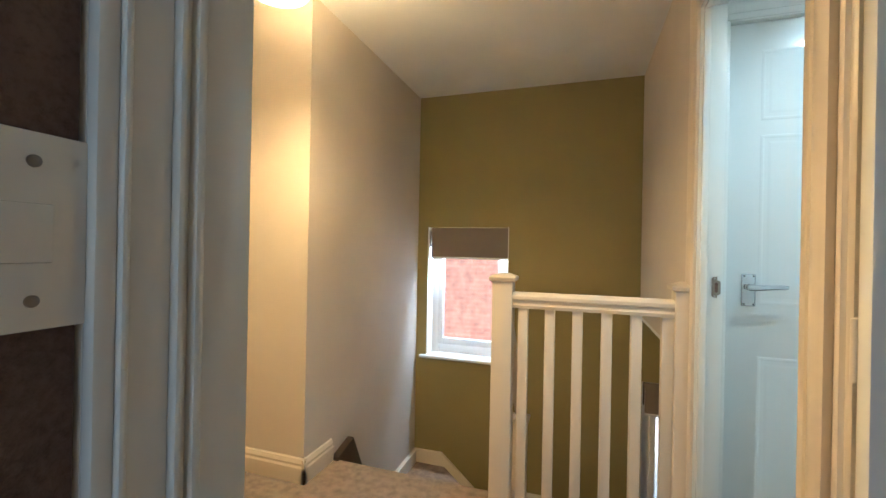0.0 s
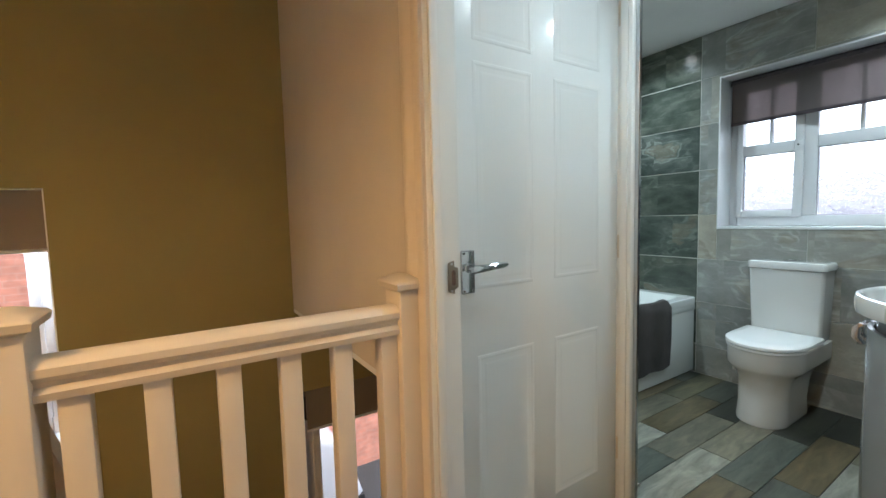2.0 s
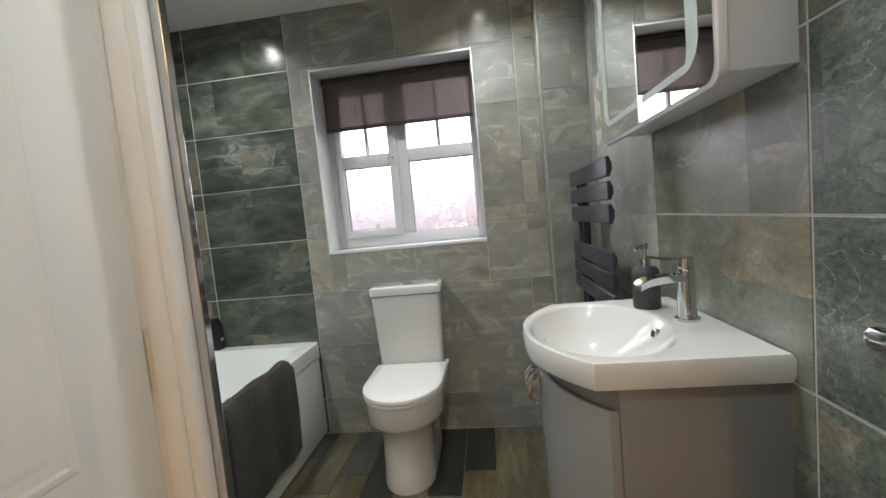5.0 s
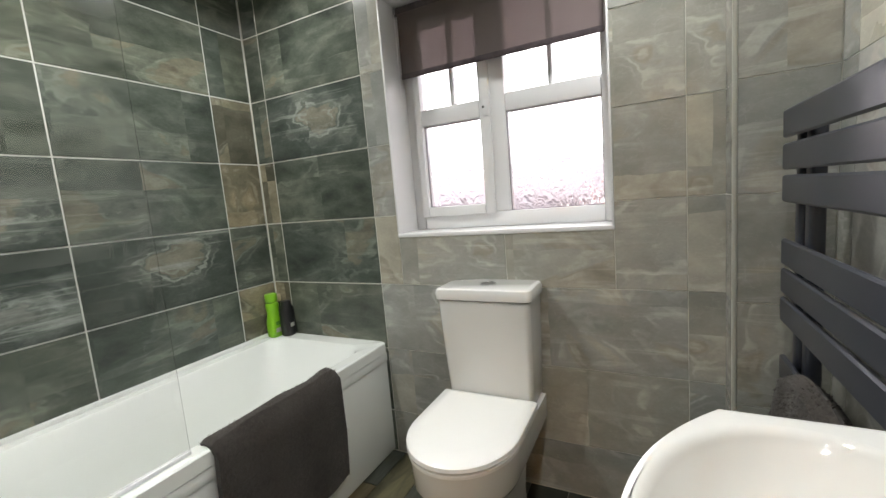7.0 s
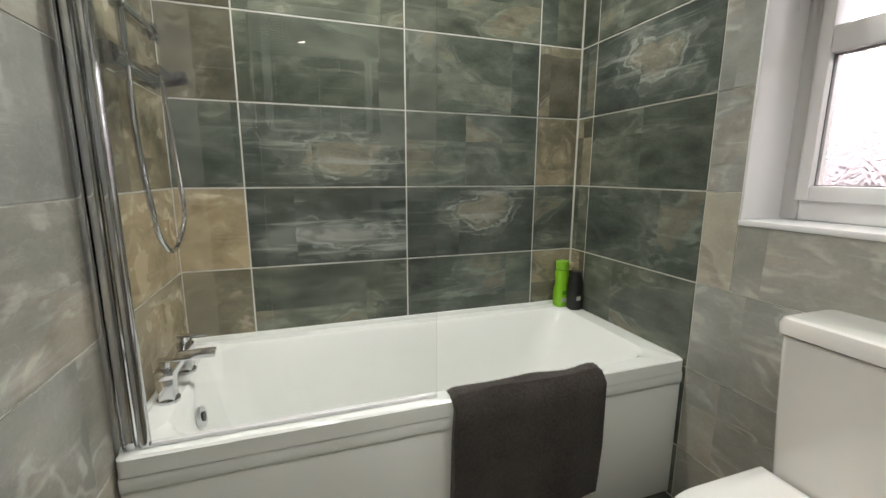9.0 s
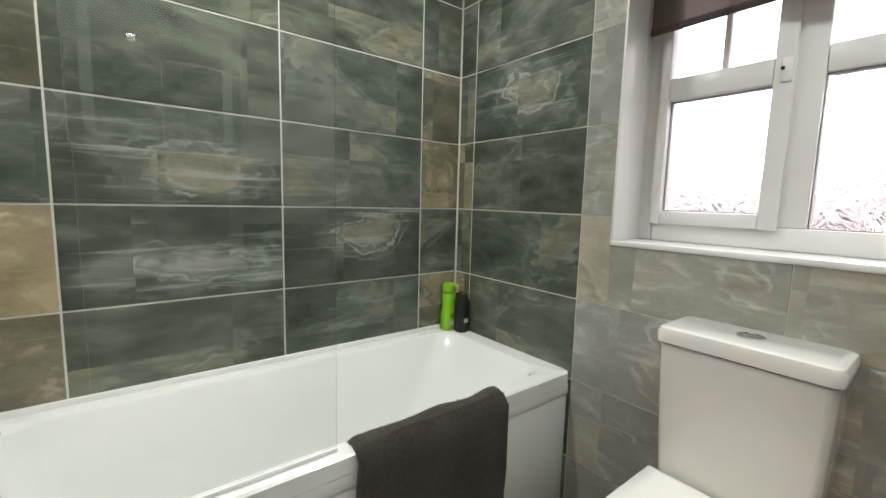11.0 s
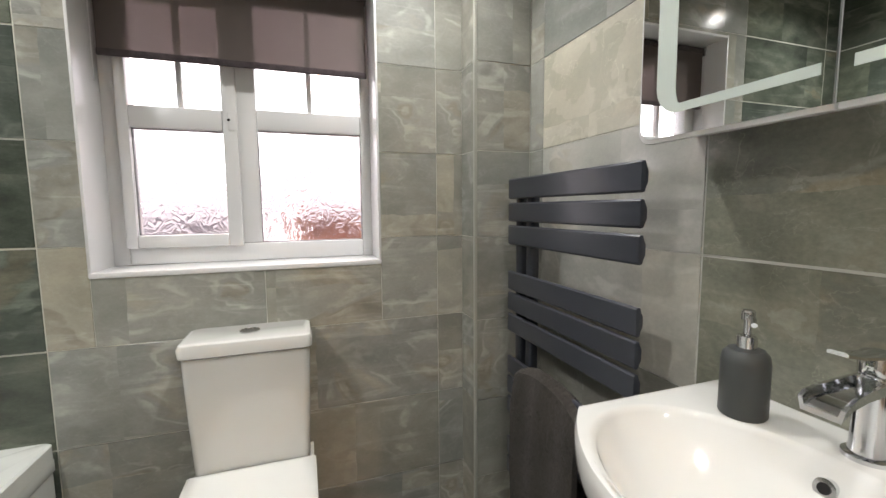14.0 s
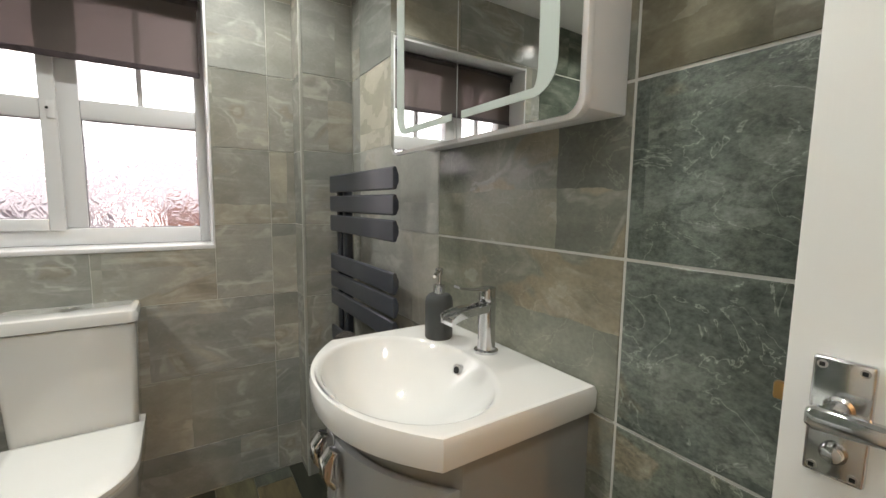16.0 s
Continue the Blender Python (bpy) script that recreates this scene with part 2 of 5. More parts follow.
GROUT_DULL = painted("stone_grey_grout", (0.56, 0.55, 0.49), 0.85, 0.1, 0.3, 400.0)
GROUT_FLOOR = painted("dark_floor_grout", (0.19, 0.18, 0.155), 0.85, 0.1, 0.3, 400.0)
SLATE_DARK = slate("dark_green_slate_tile", (0.043, 0.054, 0.046), (0.088, 0.106, 0.090), (0.150, 0.167, 0.141), (0.21, 0.195, 0.15), 0.69, 0.42, 0.34, 0.17, 0.52, 0.8, 0.5, 1.9, 0.12, 0.05, 0.10)
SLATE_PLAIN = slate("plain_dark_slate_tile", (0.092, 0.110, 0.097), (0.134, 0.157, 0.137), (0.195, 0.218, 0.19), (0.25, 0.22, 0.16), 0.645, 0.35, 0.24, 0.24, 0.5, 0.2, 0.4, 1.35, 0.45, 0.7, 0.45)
SLATE_MIST = slate("mid_grey_slate_tile", (0.145, 0.154, 0.133), (0.205, 0.214, 0.185), (0.285, 0.285, 0.245), (0.31, 0.27, 0.20), 0.62, 0.6, 0.26, 0.22, 0.5, 0.35, 0.5, 1.35, 0.14, 0.22, 0.2)
SLATE_LIGHT = slate("light_grey_slate_tile", (0.232, 0.238, 0.224), (0.290, 0.293, 0.275), (0.362, 0.36, 0.338), (0.365, 0.345, 0.30), 0.63, 0.30, 0.3, 0.17, 0.46, 1.0, 0.35, 1.5, 0.06, 0.10, 0.06)
SLATE_SWIRL = [slate("agate_slate_tile", (0.043, 0.054, 0.047), (0.080, 0.096, 0.083), (0.16, 0.175, 0.152), (0.27, 0.25, 0.195), 0.71, 0.15, 0.85, 0.17, 0.52, 1.0, 0.2, 1.7, 0.12, 0.04, 0.12, heart=h)
               for h in ((0.055, -0.03, 0.10, 0.052, 0.83, 0.125), (0.04, 0.045, 0.095, 0.05, 0.83, 0.135), (0.02, 0.01, 0.09, 0.055, 0.82, 0.14))]
SLATE_STREAK = slate("streaked_slate_tile", (0.043, 0.054, 0.047), (0.083, 0.099, 0.087), (0.19, 0.21, 0.19), (0.30, 0.31, 0.28), 0.70, 0.2, 0.62, 0.17, 0.55, 1.3, 0.2, 2.1, 0.12, 0.04, 0.12, heart=(0.06, -0.045, 0.17, 0.04, 0.74, 0.10))
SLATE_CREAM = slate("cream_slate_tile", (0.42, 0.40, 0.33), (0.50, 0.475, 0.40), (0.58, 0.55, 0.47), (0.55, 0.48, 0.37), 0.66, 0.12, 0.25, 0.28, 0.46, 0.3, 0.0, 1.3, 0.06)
# light grey slate made paler: the window's sheen is put into its colour
SLATE_SHEEN = slate("sheen_pale_slate_tile", (0.37, 0.37, 0.345), (0.44, 0.44, 0.41), (0.52, 0.51, 0.475), (0.48, 0.45, 0.39), 0.66, 0.2, 0.25, 0.16, 0.46, 0.4, 0.0, 1.3, 0.06, 0.05, 0.05)
SLATE_BROWN = slate("beige_brown_slate_tile", (0.095, 0.092, 0.068), (0.15, 0.141, 0.105), (0.23, 0.212, 0.16), (0.31, 0.27, 0.19), 0.62, 0.5, 0.4, 0.22, 0.55, 0.4, 0.5, 1.5, 0.12, 0.06)
SLATE_SAND = slate("sand_coloured_slate_tile", (0.23, 0.19, 0.125), (0.34, 0.29, 0.20), (0.45, 0.40, 0.295), (0.40, 0.32, 0.20), 0.60, 0.2, 0.5, 0.24, 0.5, 0.3, 0.2, 1.2, 0.1, 0.08, 0.12, heart=(0.05, -0.10, 0.14, 0.11, 0.80, 0.13))
PLANKS = [plank_stuff(n + "_wood_look_tile", c) for n, c in (("black_brown", (0.030, 0.032, 0.024)), ("blue_grey", (0.078, 0.086, 0.070)), ("brown", (0.112, 0.090, 0.050)),
                                                        ("olive_brown", (0.095, 0.086, 0.050)), ("pale_grey", (0.215, 0.212, 0.175)), ("grey_brown", (0.145, 0.135, 0.098)))]
CHROME = material("polished_chrome", (0.66, 0.67, 0.69), 0.09, 1.0)
STEEL = painted("brushed_steel", (0.55, 0.53, 0.5), 0.3)
principled(STEEL).inputs["Metallic"].default_value = 1.0
CERAMIC = material("white_glazed_ceramic", (0.71, 0.71, 0.69), 0.08, coat=0.5)
ACRYLIC = material("white_acrylic", (0.80, 0.82, 0.79), 0.14, coat=0.3)
SEAT_PLASTIC = material("white_seat_plastic", (0.82, 0.82, 0.80), 0.2)
GREIGE = material("gloss_grey_cabinet_lacquer", (0.245, 0.25, 0.25), 0.22, coat=0.3)
ANTHRACITE = painted("anthracite_enamel", (0.036, 0.041, 0.054), 0.30, 0.08, 0.05, 500.0)
BLACK = material("black_plastic", (0.008, 0.008, 0.009), 0.4)
SOAP_GREY = painted("dark_grey_soft_touch", (0.045, 0.05, 0.05), 0.5, 0.05, 0.05)
GREEN = material("lime_green_plastic", (0.19, 0.50, 0.02), 0.3)
GREEN_DARK = material("green_label_ink", (0.05, 0.25, 0.02), 0.4)
PLATE = painted("bright_chrome_plate", (0.66, 0.67, 0.68), 0.13, 0.03, 0.01)
principled(PLATE).inputs["Metallic"].default_value = 1.0
WORN = painted("worn_bronze_plate", (0.36, 0.31, 0.25), 0.38, 0.25, 0.2, 90.0)
principled(WORN).inputs["Metallic"].default_value = 1.0
SCREW = material("dark_screw_recess", (0.05, 0.05, 0.05), 0.4, 1.0)
BRASS = material("dull_brass", (0.5, 0.3, 0.12), 0.35, 1.0)
CREAM_CAP = material("cream_plastic", (0.6, 0.5, 0.3), 0.4)
LABEL = material("pale_label", (0.45, 0.46, 0.42), 0.5)
TRIM_STONE = painted("stone_grey_trim", (0.36, 0.36, 0.32), 0.4)
TOWEL = fabric("charcoal_towelling", (0.036, 0.030, 0.026), 95.0, 1.0)
CARPET = fabric("brown_beige_carpet", (0.19, 0.15, 0.12), 420.0, 0.3)
DARK_WOOD = painted("dark_stained_wood", (0.045, 0.03, 0.02), 0.45, 0.2, 0.2, 120.0)
BROWN_WOOD_GAP = fabric("brown_timber_and_gap_shade", (0.10, 0.065, 0.05), 160.0, 0.4)
MIRROR = material("silvered_mirror", (0.9, 0.92, 0.91), 0.01, 1.0)
FROST = material("frosted_mirror_band", (0.55, 0.62, 0.58), 0.5)
SHADE = material("cream_lamp_shade", (0.85, 0.74, 0.55), 0.7)
sh = node(SHADE, "ShaderNodeBsdfTranslucent")
sh.inputs["Color"].default_value = (0.97, 0.9, 0.75, 1)
sm = node(SHADE, "ShaderNodeMixShader", Fac=0.85)
link(SHADE, principled(SHADE).outputs[0], sm.inputs[1])
link(SHADE, sh.outputs[0], sm.inputs[2])
link(SHADE, sm.outputs[0], SHADE.node_tree.nodes["Material Output"].inputs["Surface"])


def glowing(name, colour, strength):
    m = material(name, colour, 0.5)
    principled(m).inputs["Emission Color"].default_value = (*colour, 1)
    principled(m).inputs["Emission Strength"].default_value = strength
    return m


BULB = glowing("warm_glowing_bulb", (1.0, 0.72, 0.38), 30)
SPOT_GLOW = glowing("downlight_lens", (1.0, 0.96, 0.88), 25)


def glass(name, rough=0.0, bumpy=0.0, tint=(1, 1, 1)):
    m = material(name, tint, rough)
    p = principled(m)
    p.inputs["Transmission Weight"].default_value = 1.0
    p.inputs["IOR"].default_value = 1.45
    if bumpy:
        v = coords(m, (1.0, 1.0, 0.75))
        w = node(m, "ShaderNodeTexNoise", Scale=23.0, Detail=1.0, Distortion=1.7)
        link(m, v, w.inputs["Vector"])
        fold = maths(m, "ABSOLUTE", maths(m, "SUBTRACT", w.outputs["Fac"], 0.5), 0.0)
        leaf = ramp(m, fold, [(0.0, grey(1)), (0.05, grey(0.55)), (0.16, grey(0))])
        add_bump(m, leaf, bumpy, 0.006)
    return m


CLEAR = glass("clear_glass")
OBSCURE = glass("obscured_leaf_glass", 0.14, 0.16)
BLIND = fabric("brown_roller_blind_fabric", (0.05, 0.038, 0.042), 700.0, 0.2)
BLIND_DULL = painted("taupe_roller_blind_fabric", (0.21, 0.175, 0.145), 0.95, 0.05, 0.3, 900.0)


def translucent_blind():
    m = bpy.data.materials.new("sheer_brown_blind_fabric")
    m.use_nodes = True
    p = principled(m)
    p.inputs["Base Color"].default_value = (0.25, 0.205, 0.195, 1)
    p.inputs["Roughness"].default_value = 0.9
    v = coords(m)
    n = node(m, "ShaderNodeTexNoise", Scale=420.0, Detail=3.0)
    link(m, v, n.inputs["Vector"])
    c = ramp(m, n.outputs["Fac"], [(0.35, (0.20, 0.172, 0.172)), (0.65, (0.33, 0.285, 0.285))])
    see = node(m, "ShaderNodeBsdfTransparent")
    link(m, c, see.inputs["Color"])
    mix = node(m, "ShaderNodeMixShader", Fac=0.5)
    link(m, p.outputs[0], mix.inputs[1])
    link(m, see.outputs[0], mix.inputs[2])
    link(m, mix.outputs[0], m.node_tree.nodes["Material Output"].inputs["Surface"])
    return m


SHEER = translucent_blind()


def brick_wall_far():
    m = material("red_brickwork", (0.45, 0.2, 0.13), 0.85)
    tc = m.node_tree.nodes.new("ShaderNodeTexCoord")
    mp = node(m, "ShaderNodeMapping", Rotation=(radians(90), 0, 0))
    link(m, tc.outputs["Object"], mp.inputs["Vector"])
    b = node(m, "ShaderNodeTexBrick", Scale=1.0)
    b.inputs["Color1"].default_value = (0.60, 0.26, 0.185, 1)
    b.inputs["Color2"].default_value = (0.65, 0.30, 0.215, 1)
    b.inputs["Mortar"].default_value = (0.62, 0.34, 0.26, 1)
    b.inputs["Mortar Size"].default_value = 0.006
    b.inputs["Brick Width"].default_value = 0.225
    b.inputs["Row Height"].default_value = 0.075
    link(m, mp.outputs["Vector"], b.inputs["Vector"])
    n = node(m, "ShaderNodeTexNoise", Scale=9.0, Detail=6.0)
    link(m, tc.outputs["Object"], n.inputs["Vector"])
    mix = node(m, "ShaderNodeMix", dtype="RGBA", blend="MULTIPLY")
    mix.inputs["Factor"].default_value = 1.0
    link(m, b.outputs["Color"], mix.inputs["A"])
    link(m, ramp(m, n.outputs["Fac"], [(0.3, (0.75, 0.72, 0.7)), (0.7, (1.2, 1.15, 1.1))]), mix.inputs["B"])
    link(m, mix.outputs["Result"], principled(m).inputs["Base Color"])
    add_bump(m, b.outputs["Fac"], -0.4, 0.01)
    return m


BRICK = brick_wall_far()
ASPHALT = painted("asphalt", (0.05, 0.05, 0.05), 0.9, 0.2, 0.6, 300.0)
CAR_PAINT = material("white_car_paint", (0.8, 0.8, 0.82), 0.15, coat=0.8)
RUBBER = material("black_rubber", (0.015, 0.015, 0.015), 0.8)
CAR_GLASS = material("dark_car_glass", (0.02, 0.025, 0.03), 0.08)
ROOF_TILE = painted("grey_roof_tile", (0.38, 0.37, 0.40), 0.85, 0.2, 0.4, 60.0)
GASKET = material("grey_glazing_gasket", (0.22, 0.21, 0.22), 0.6)
RENDER = painted("pale_render", (0.52, 0.49, 0.50), 0.9, 0.1, 0.4, 90.0)
SKY_CARD = glowing("overcast_sky_backdrop", (0.88, 0.94, 1.0), 3.3)

# ---- building helpers ----


def new_bm():
    return bmesh.new()


def box(bm, x0, x1, y0, y1, z0, z1, bevel=0.0, segments=2):
    """A box from corner to corner, with rounded edges where bevel is given."""
    v = [bm.verts.new((x, y, z)) for z in (z0, z1) for y in (y0, y1) for x in (x0, x1)]
    faces = [bm.faces.new([v[i] for i in q]) for q in ((0, 2, 3, 1), (4, 5, 7, 6), (0, 1, 5, 4), (2, 6, 7, 3), (0, 4, 6, 2), (1, 3, 7, 5))]
    if bevel:
        edges = list({e for f in faces for e in f.edges})
        bmesh.ops.bevel(bm, geom=edges, offset=bevel, segments=segments, profile=0.5, affect="EDGES")
    return bm


def prism(bm, outline, lo, hi, axis="z", bevel=0.0, segments=2):
    """An outline drawn in a plane, pushed along an axis. For x the outline holds (y, z), for y (x, z), for z (x, y)."""
    def at(p, h):
        return {"x": (h, p[0], p[1]), "y": (p[0], h, p[1]), "z": (p[0], p[1], h)}[axis]
    a = [bm.verts.new(at(p, lo)) for p in outline]
    b = [bm.verts.new(at(p, hi)) for p in outline]
    n = len(outline)
    faces = [bm.faces.new(a[::-1]), bm.faces.new(b)]
    faces += [bm.faces.new((a[i], a[(i + 1) % n], b[(i + 1) % n], b[i])) for i in range(n)]
    bmesh.ops.recalc_face_normals(bm, faces=faces)
    if bevel:
        bmesh.ops.bevel(bm, geom=list({e for f in faces[:2] for e in f.edges}), offset=bevel, segments=segments, profile=0.5, affect="EDGES")
    return bm


def lathe(bm, profile, centre, steps=32):
    """A turned shape about a vertical axis from (radius, height) pairs."""
    rings = []
    for r, z in profile:
        rings.append([bm.verts.new((centre[0] + r * math.cos(2 * math.pi * i / steps), centre[1] + r * math.sin(2 * math.pi * i / steps), centre[2] + z)) for i in range(steps)])
    for lo, hi in zip(rings, rings[1:]):
        for i in range(steps):
            bm.faces.new((lo[i], lo[(i + 1) % steps], hi[(i + 1) % steps], hi[i]))
    bm.faces.new(rings[0][::-1])
    bm.faces.new(rings[-1])
    return bm


def tube(bm, points, radius, steps=12):
    """A round bar that follows the points."""
    pts = [Vector(p) for p in points]
    rings = []
    up = Vector((0, 0, 1))
    for i, p in enumerate(pts):
        d = (pts[min(i + 1, len(pts) - 1)] - pts[max(i - 1, 0)]).normalized()
        ref = up if abs(d.dot(up)) < 0.9 else Vector((1, 0, 0))
        a = d.cross(ref).normalized()
        b = d.cross(a).normalized()
        rings.append([bm.verts.new(p + radius * (a * math.cos(2 * math.pi * k / steps) + b * math.sin(2 * math.pi * k / steps))) for k in range(steps)])
    faces = []
    for lo, hi in zip(rings, rings[1:]):
        faces += [bm.faces.new((lo[k], lo[(k + 1) % steps], hi[(k + 1) % steps], hi[k])) for k in range(steps)]
    faces += [bm.faces.new(rings[0][::-1]), bm.faces.new(rings[-1])]
    bmesh.ops.recalc_face_normals(bm, faces=faces)
    return bm


def loft(bm, rings, close_lo=True, close_hi=True):
    """Skins rings of equally many points."""
    vs = [[bm.verts.new(p) for p in r] for r in rings]
    n = len(vs[0])
    faces = []
    for lo, hi in zip(vs, vs[1:]):
        faces += [bm.faces.new((lo[i], lo[(i + 1) % n], hi[(i + 1) % n], hi[i])) for i in range(n)]
    if close_lo:
        faces.append(bm.faces.new(vs[0][::-1]))
    if close_hi:
        faces.append(bm.faces.new(vs[-1]))
    bmesh.ops.recalc_face_normals(bm, faces=faces)
    return bm


def arc(cx, cy, r, a0, a1, n):
    return [(cx + r * math.cos(radians(a0 + (a1 - a0) * i / n)), cy + r * math.sin(radians(a0 + (a1 - a0) * i / n))) for i in range(n + 1)]


def origin_of(ob):
    v = Vector((0, 0, 0))
    while ob is not None:
        v = v + Vector(ob.location)
        ob = ob.parent
    return v


def finish(bm, name, mat, base, smooth):
    bmesh.ops.translate(bm, vec=-base, verts=bm.verts[:])
    me = bpy.data.meshes.new(name)
    bm.to_mesh(me)
    bm.free()
    me.materials.append(mat)
    if smooth:
        me.polygons.foreach_set("use_smooth", [True] * len(me.polygons))
        me.set_sharp_from_angle(angle=radians(38))
    return me


def part(name, bm, mat, parent, label="", smooth=True, base=None):
    """One mesh object under a thing or a part; the bmesh is drawn in world places."""
    o = origin_of(parent)
    b = Vector(base) if base else o
    ob = new(name, finish(bm, name, mat, b, smooth))
    ob.parent = parent
    ob.location = b - o
    if label:
        tagged(ob, label)
    return ob


def thing(name, place, label, category, group="", kind=""):
    """An Empty at the base of a thing, which holds its parts."""
    ob = new(name)
    ob.empty_display_size = 0.05
    ob.location = place
    return tagged(ob, label, category, group, kind)


def solid(name, bm, mat, label, category, group="", kind="", smooth=True, base=(0, 0, 0)):
    """A thing of one mesh."""
    ob = new(name, finish(bm, name, mat, Vector(base), smooth))
    ob.location = base
    return tagged(ob, label, category, group, kind)


def structure(name, bm, mat, label, category="structure"):
    return solid(name, bm, mat, label, category, kind="structure", smooth=False)


# ---- plan ----
X_WIN, Y_BATH, Y_SINK, TOP = 3.06, 3.13, 0.86, 2.38     # faces of the bathroom's walls, height of the ceilings
X_END, Y_CUP, Y_TRIM = 1.345, 1.85, 1.803                               # tap end of the bath, front of the cupboard, free corner of the tap end wall
X_LAND, X_IN = 0.41, 0.49                               # landing and bathroom faces of the doorway's wall
DEEP = -2.6                                             # floor of the hall below

# bathroom walls
bm = new_bm()
for a in ((X_WIN, 3.36, 0.5, 1.41, -0.2, TOP), (X_WIN, 3.36, 2.30, 3.4, -0.2, TOP), (X_WIN, 3.36, 1.41, 2.30, -0.2, 1.056), (X_WIN, 3.36, 1.41, 2.30, 2.065, TOP)):
    box(bm, *a)
wall_window = structure("wall_window", bm, GROUT_DULL, "tiled bathroom wall with the window", "wall")
bm = box(new_bm(), X_END - 0.1, X_WIN, Y_BATH, 3.4, 0.0, TOP)
wall_bath = structure("wall_bath", bm, GROUT, "dark tiled wall along the bath", "wall")
bm = box(new_bm(), X_IN, X_WIN, 0.79, Y_SINK, 0, TOP)
wall_sink = structure("wall_sink", bm, GROUT, "tiled wall behind the basin", "wall")
bm = box(new_bm(), X_END - 0.008, X_END, Y_TRIM, Y_BATH, 0, TOP)
box(bm, X_END - 0.09, X_END - 0.008, 1.951, Y_BATH, 0, TOP)
wall_tap_end = structure("wall_tap_end", bm, GROUT, "tiled wall at the tap end of the bath", "wall")
bm = box(new_bm(), 2.93, X_WIN, Y_SINK, 1.085, 0, TOP)
pipe_boxing = structure("wall_pipe_boxing", bm, GROUT_DULL, "tiled boxing over the pipes in the corner", "wall")
bm = new_bm()
for a in ((X_IN, 0.53, Y_CUP, 1.95, 0, TOP), (0.53, X_END - 0.008, Y_CUP, 1.95, 2.07, TOP)):
    box(bm, *a)
structure("wall_cupboard", bm, CEILING_PAINT, "white painted wall round the cupboard door", "wall")
# wall between landing, bathroom and the next room, with its two doorways
bm = new_bm()
for a in ((X_LAND, X_IN, 1.74, Y_BATH, 0.72, TOP), (X_LAND, X_IN, 1.74, 1.9, -0.2, 0.72), (X_LAND, X_IN, 0.79, 0.93, 0, TOP), (X_LAND, X_IN, 0.93, 1.74, 2.075, TOP),
          (X_LAND, X_IN, -0.03, 0.79, 2.05, TOP), (X_LAND, X_IN, -1.9, -0.03, 0, TOP)):
    box(bm, *a)
structure("wall_landing_east", bm, WALL_PAINT, "beige painted landing wall with doorways", "wall")
# stairwell
bm = new_bm()
for a in ((-2.5, -1.165, Y_BATH, 3.4, DEEP, TOP), (-1.165, -0.508, Y_BATH, 3.4, DEEP, 0.29), (-1.165, -0.508, Y_BATH, 3.4, 1.326, TOP), (-0.508, 0.43, Y_BATH, 3.4, DEEP, TOP),
          (0.43, 1.16, Y_BATH, 3.4, DEEP, -0.95), (0.43, 1.16, Y_BATH, 3.4, 0.262, TOP), (1.16, X_END - 0.1, Y_BATH, 3.4, DEEP, TOP)):
    box(bm, *a)
structure("wall_olive", bm, OLIVE, "olive green painted stairwell wall with two windows", "wall")
bm = new_bm()
box(bm, -1.4, -1.25, 1.69, Y_BATH, DEEP, TOP)
box(bm, -2.5, -1.4, 1.69, 1.84, DEEP, TOP)
structure("wall_stairs_west", bm, WALL_PAINT, "beige painted wall beside the stairs", "wall")
bm = box(new_bm(), -2.6, -2.5, -1.9, 1.69, -0.2, TOP)
structure("wall_landing_west", bm, WALL_PAINT, "beige painted landing end wall", "wall")
bm = box(new_bm(), -2.5, -0.34, 0.1, 0.25, 0, TOP)
structure("wall_landing_south", bm, WALL_PAINT, "beige painted wall beside the bedroom doorway", "wall")
bm = new_bm()
for a in ((-2.5, -0.85, -2.0, -1.9, 0, TOP), (0.45, 2.3, -2.0, -1.9, 0, TOP), (-0.85, 0.45, -2.0, -1.9, 0, 0.9), (-0.85, 0.45, -2.0, -1.9, 2.1, TOP)):
    box(bm, *a)
structure("wall_bedroom_south", bm, WALL_PAINT, "plain painted bedroom wall, unseen, with an assumed window opening", "wall")
bm = box(new_bm(), 2.2, 2.3, -1.9, 0.79, 0, TOP)
structure("wall_bedroom_east", bm, WALL_PAINT, "plain painted bedroom wall", "wall")
bm = new_bm()
box(bm, 1.45, 1.55, 1.9, 3.13, DEEP, 0.0)
box(bm, -1.25, 1.45, 1.80, 1.9, DEEP, -0.2)
structure("wall_hall", bm, WALL_PAINT, "beige painted wall of the hall below", "wall")
bm = box(new_bm(), X_LAND, X_END - 0.09, 1.9, Y_BATH, 0.70, 0.72)
structure("ceiling_stairs_bulkhead", bm, CEILING_PAINT, "white plastered underside of the cupboard over the stairs", "ceiling")
bm = box(new_bm(), -2.6, 3.4, -2.0, 3.4, TOP, 2.5)
structure("ceiling", bm, CEILING_PAINT, "white painted ceiling", "ceiling")
# floors
bm = new_bm()
box(bm, -2.5, X_LAND, -1.9, 1.94, -0.2, 0)
box(bm, X_LAND, 2.3, -1.9, 0.79, -0.2, 0)
box(bm, X_LAND, X_IN, 0.79, 1.9, -0.2, 0)
structure("floor_landing", bm, CARPET, "brown-beige carpet on the landing", "floor")
bm = box(new_bm(), X_IN, X_WIN, 0.79, 1.95, -0.2, -0.008)
box(bm, X_END - 0.09, X_WIN, 1.95, 3.13, -0.2, -0.008)
floor_bath = structure("floor_bathroom", bm, GROUT_FLOOR, "bathroom floor of wood-look porcelain planks", "floor")
bm = box(new_bm(), -1.25, 1.5, 1.9, 3.13, DEEP - 0.1, DEEP)
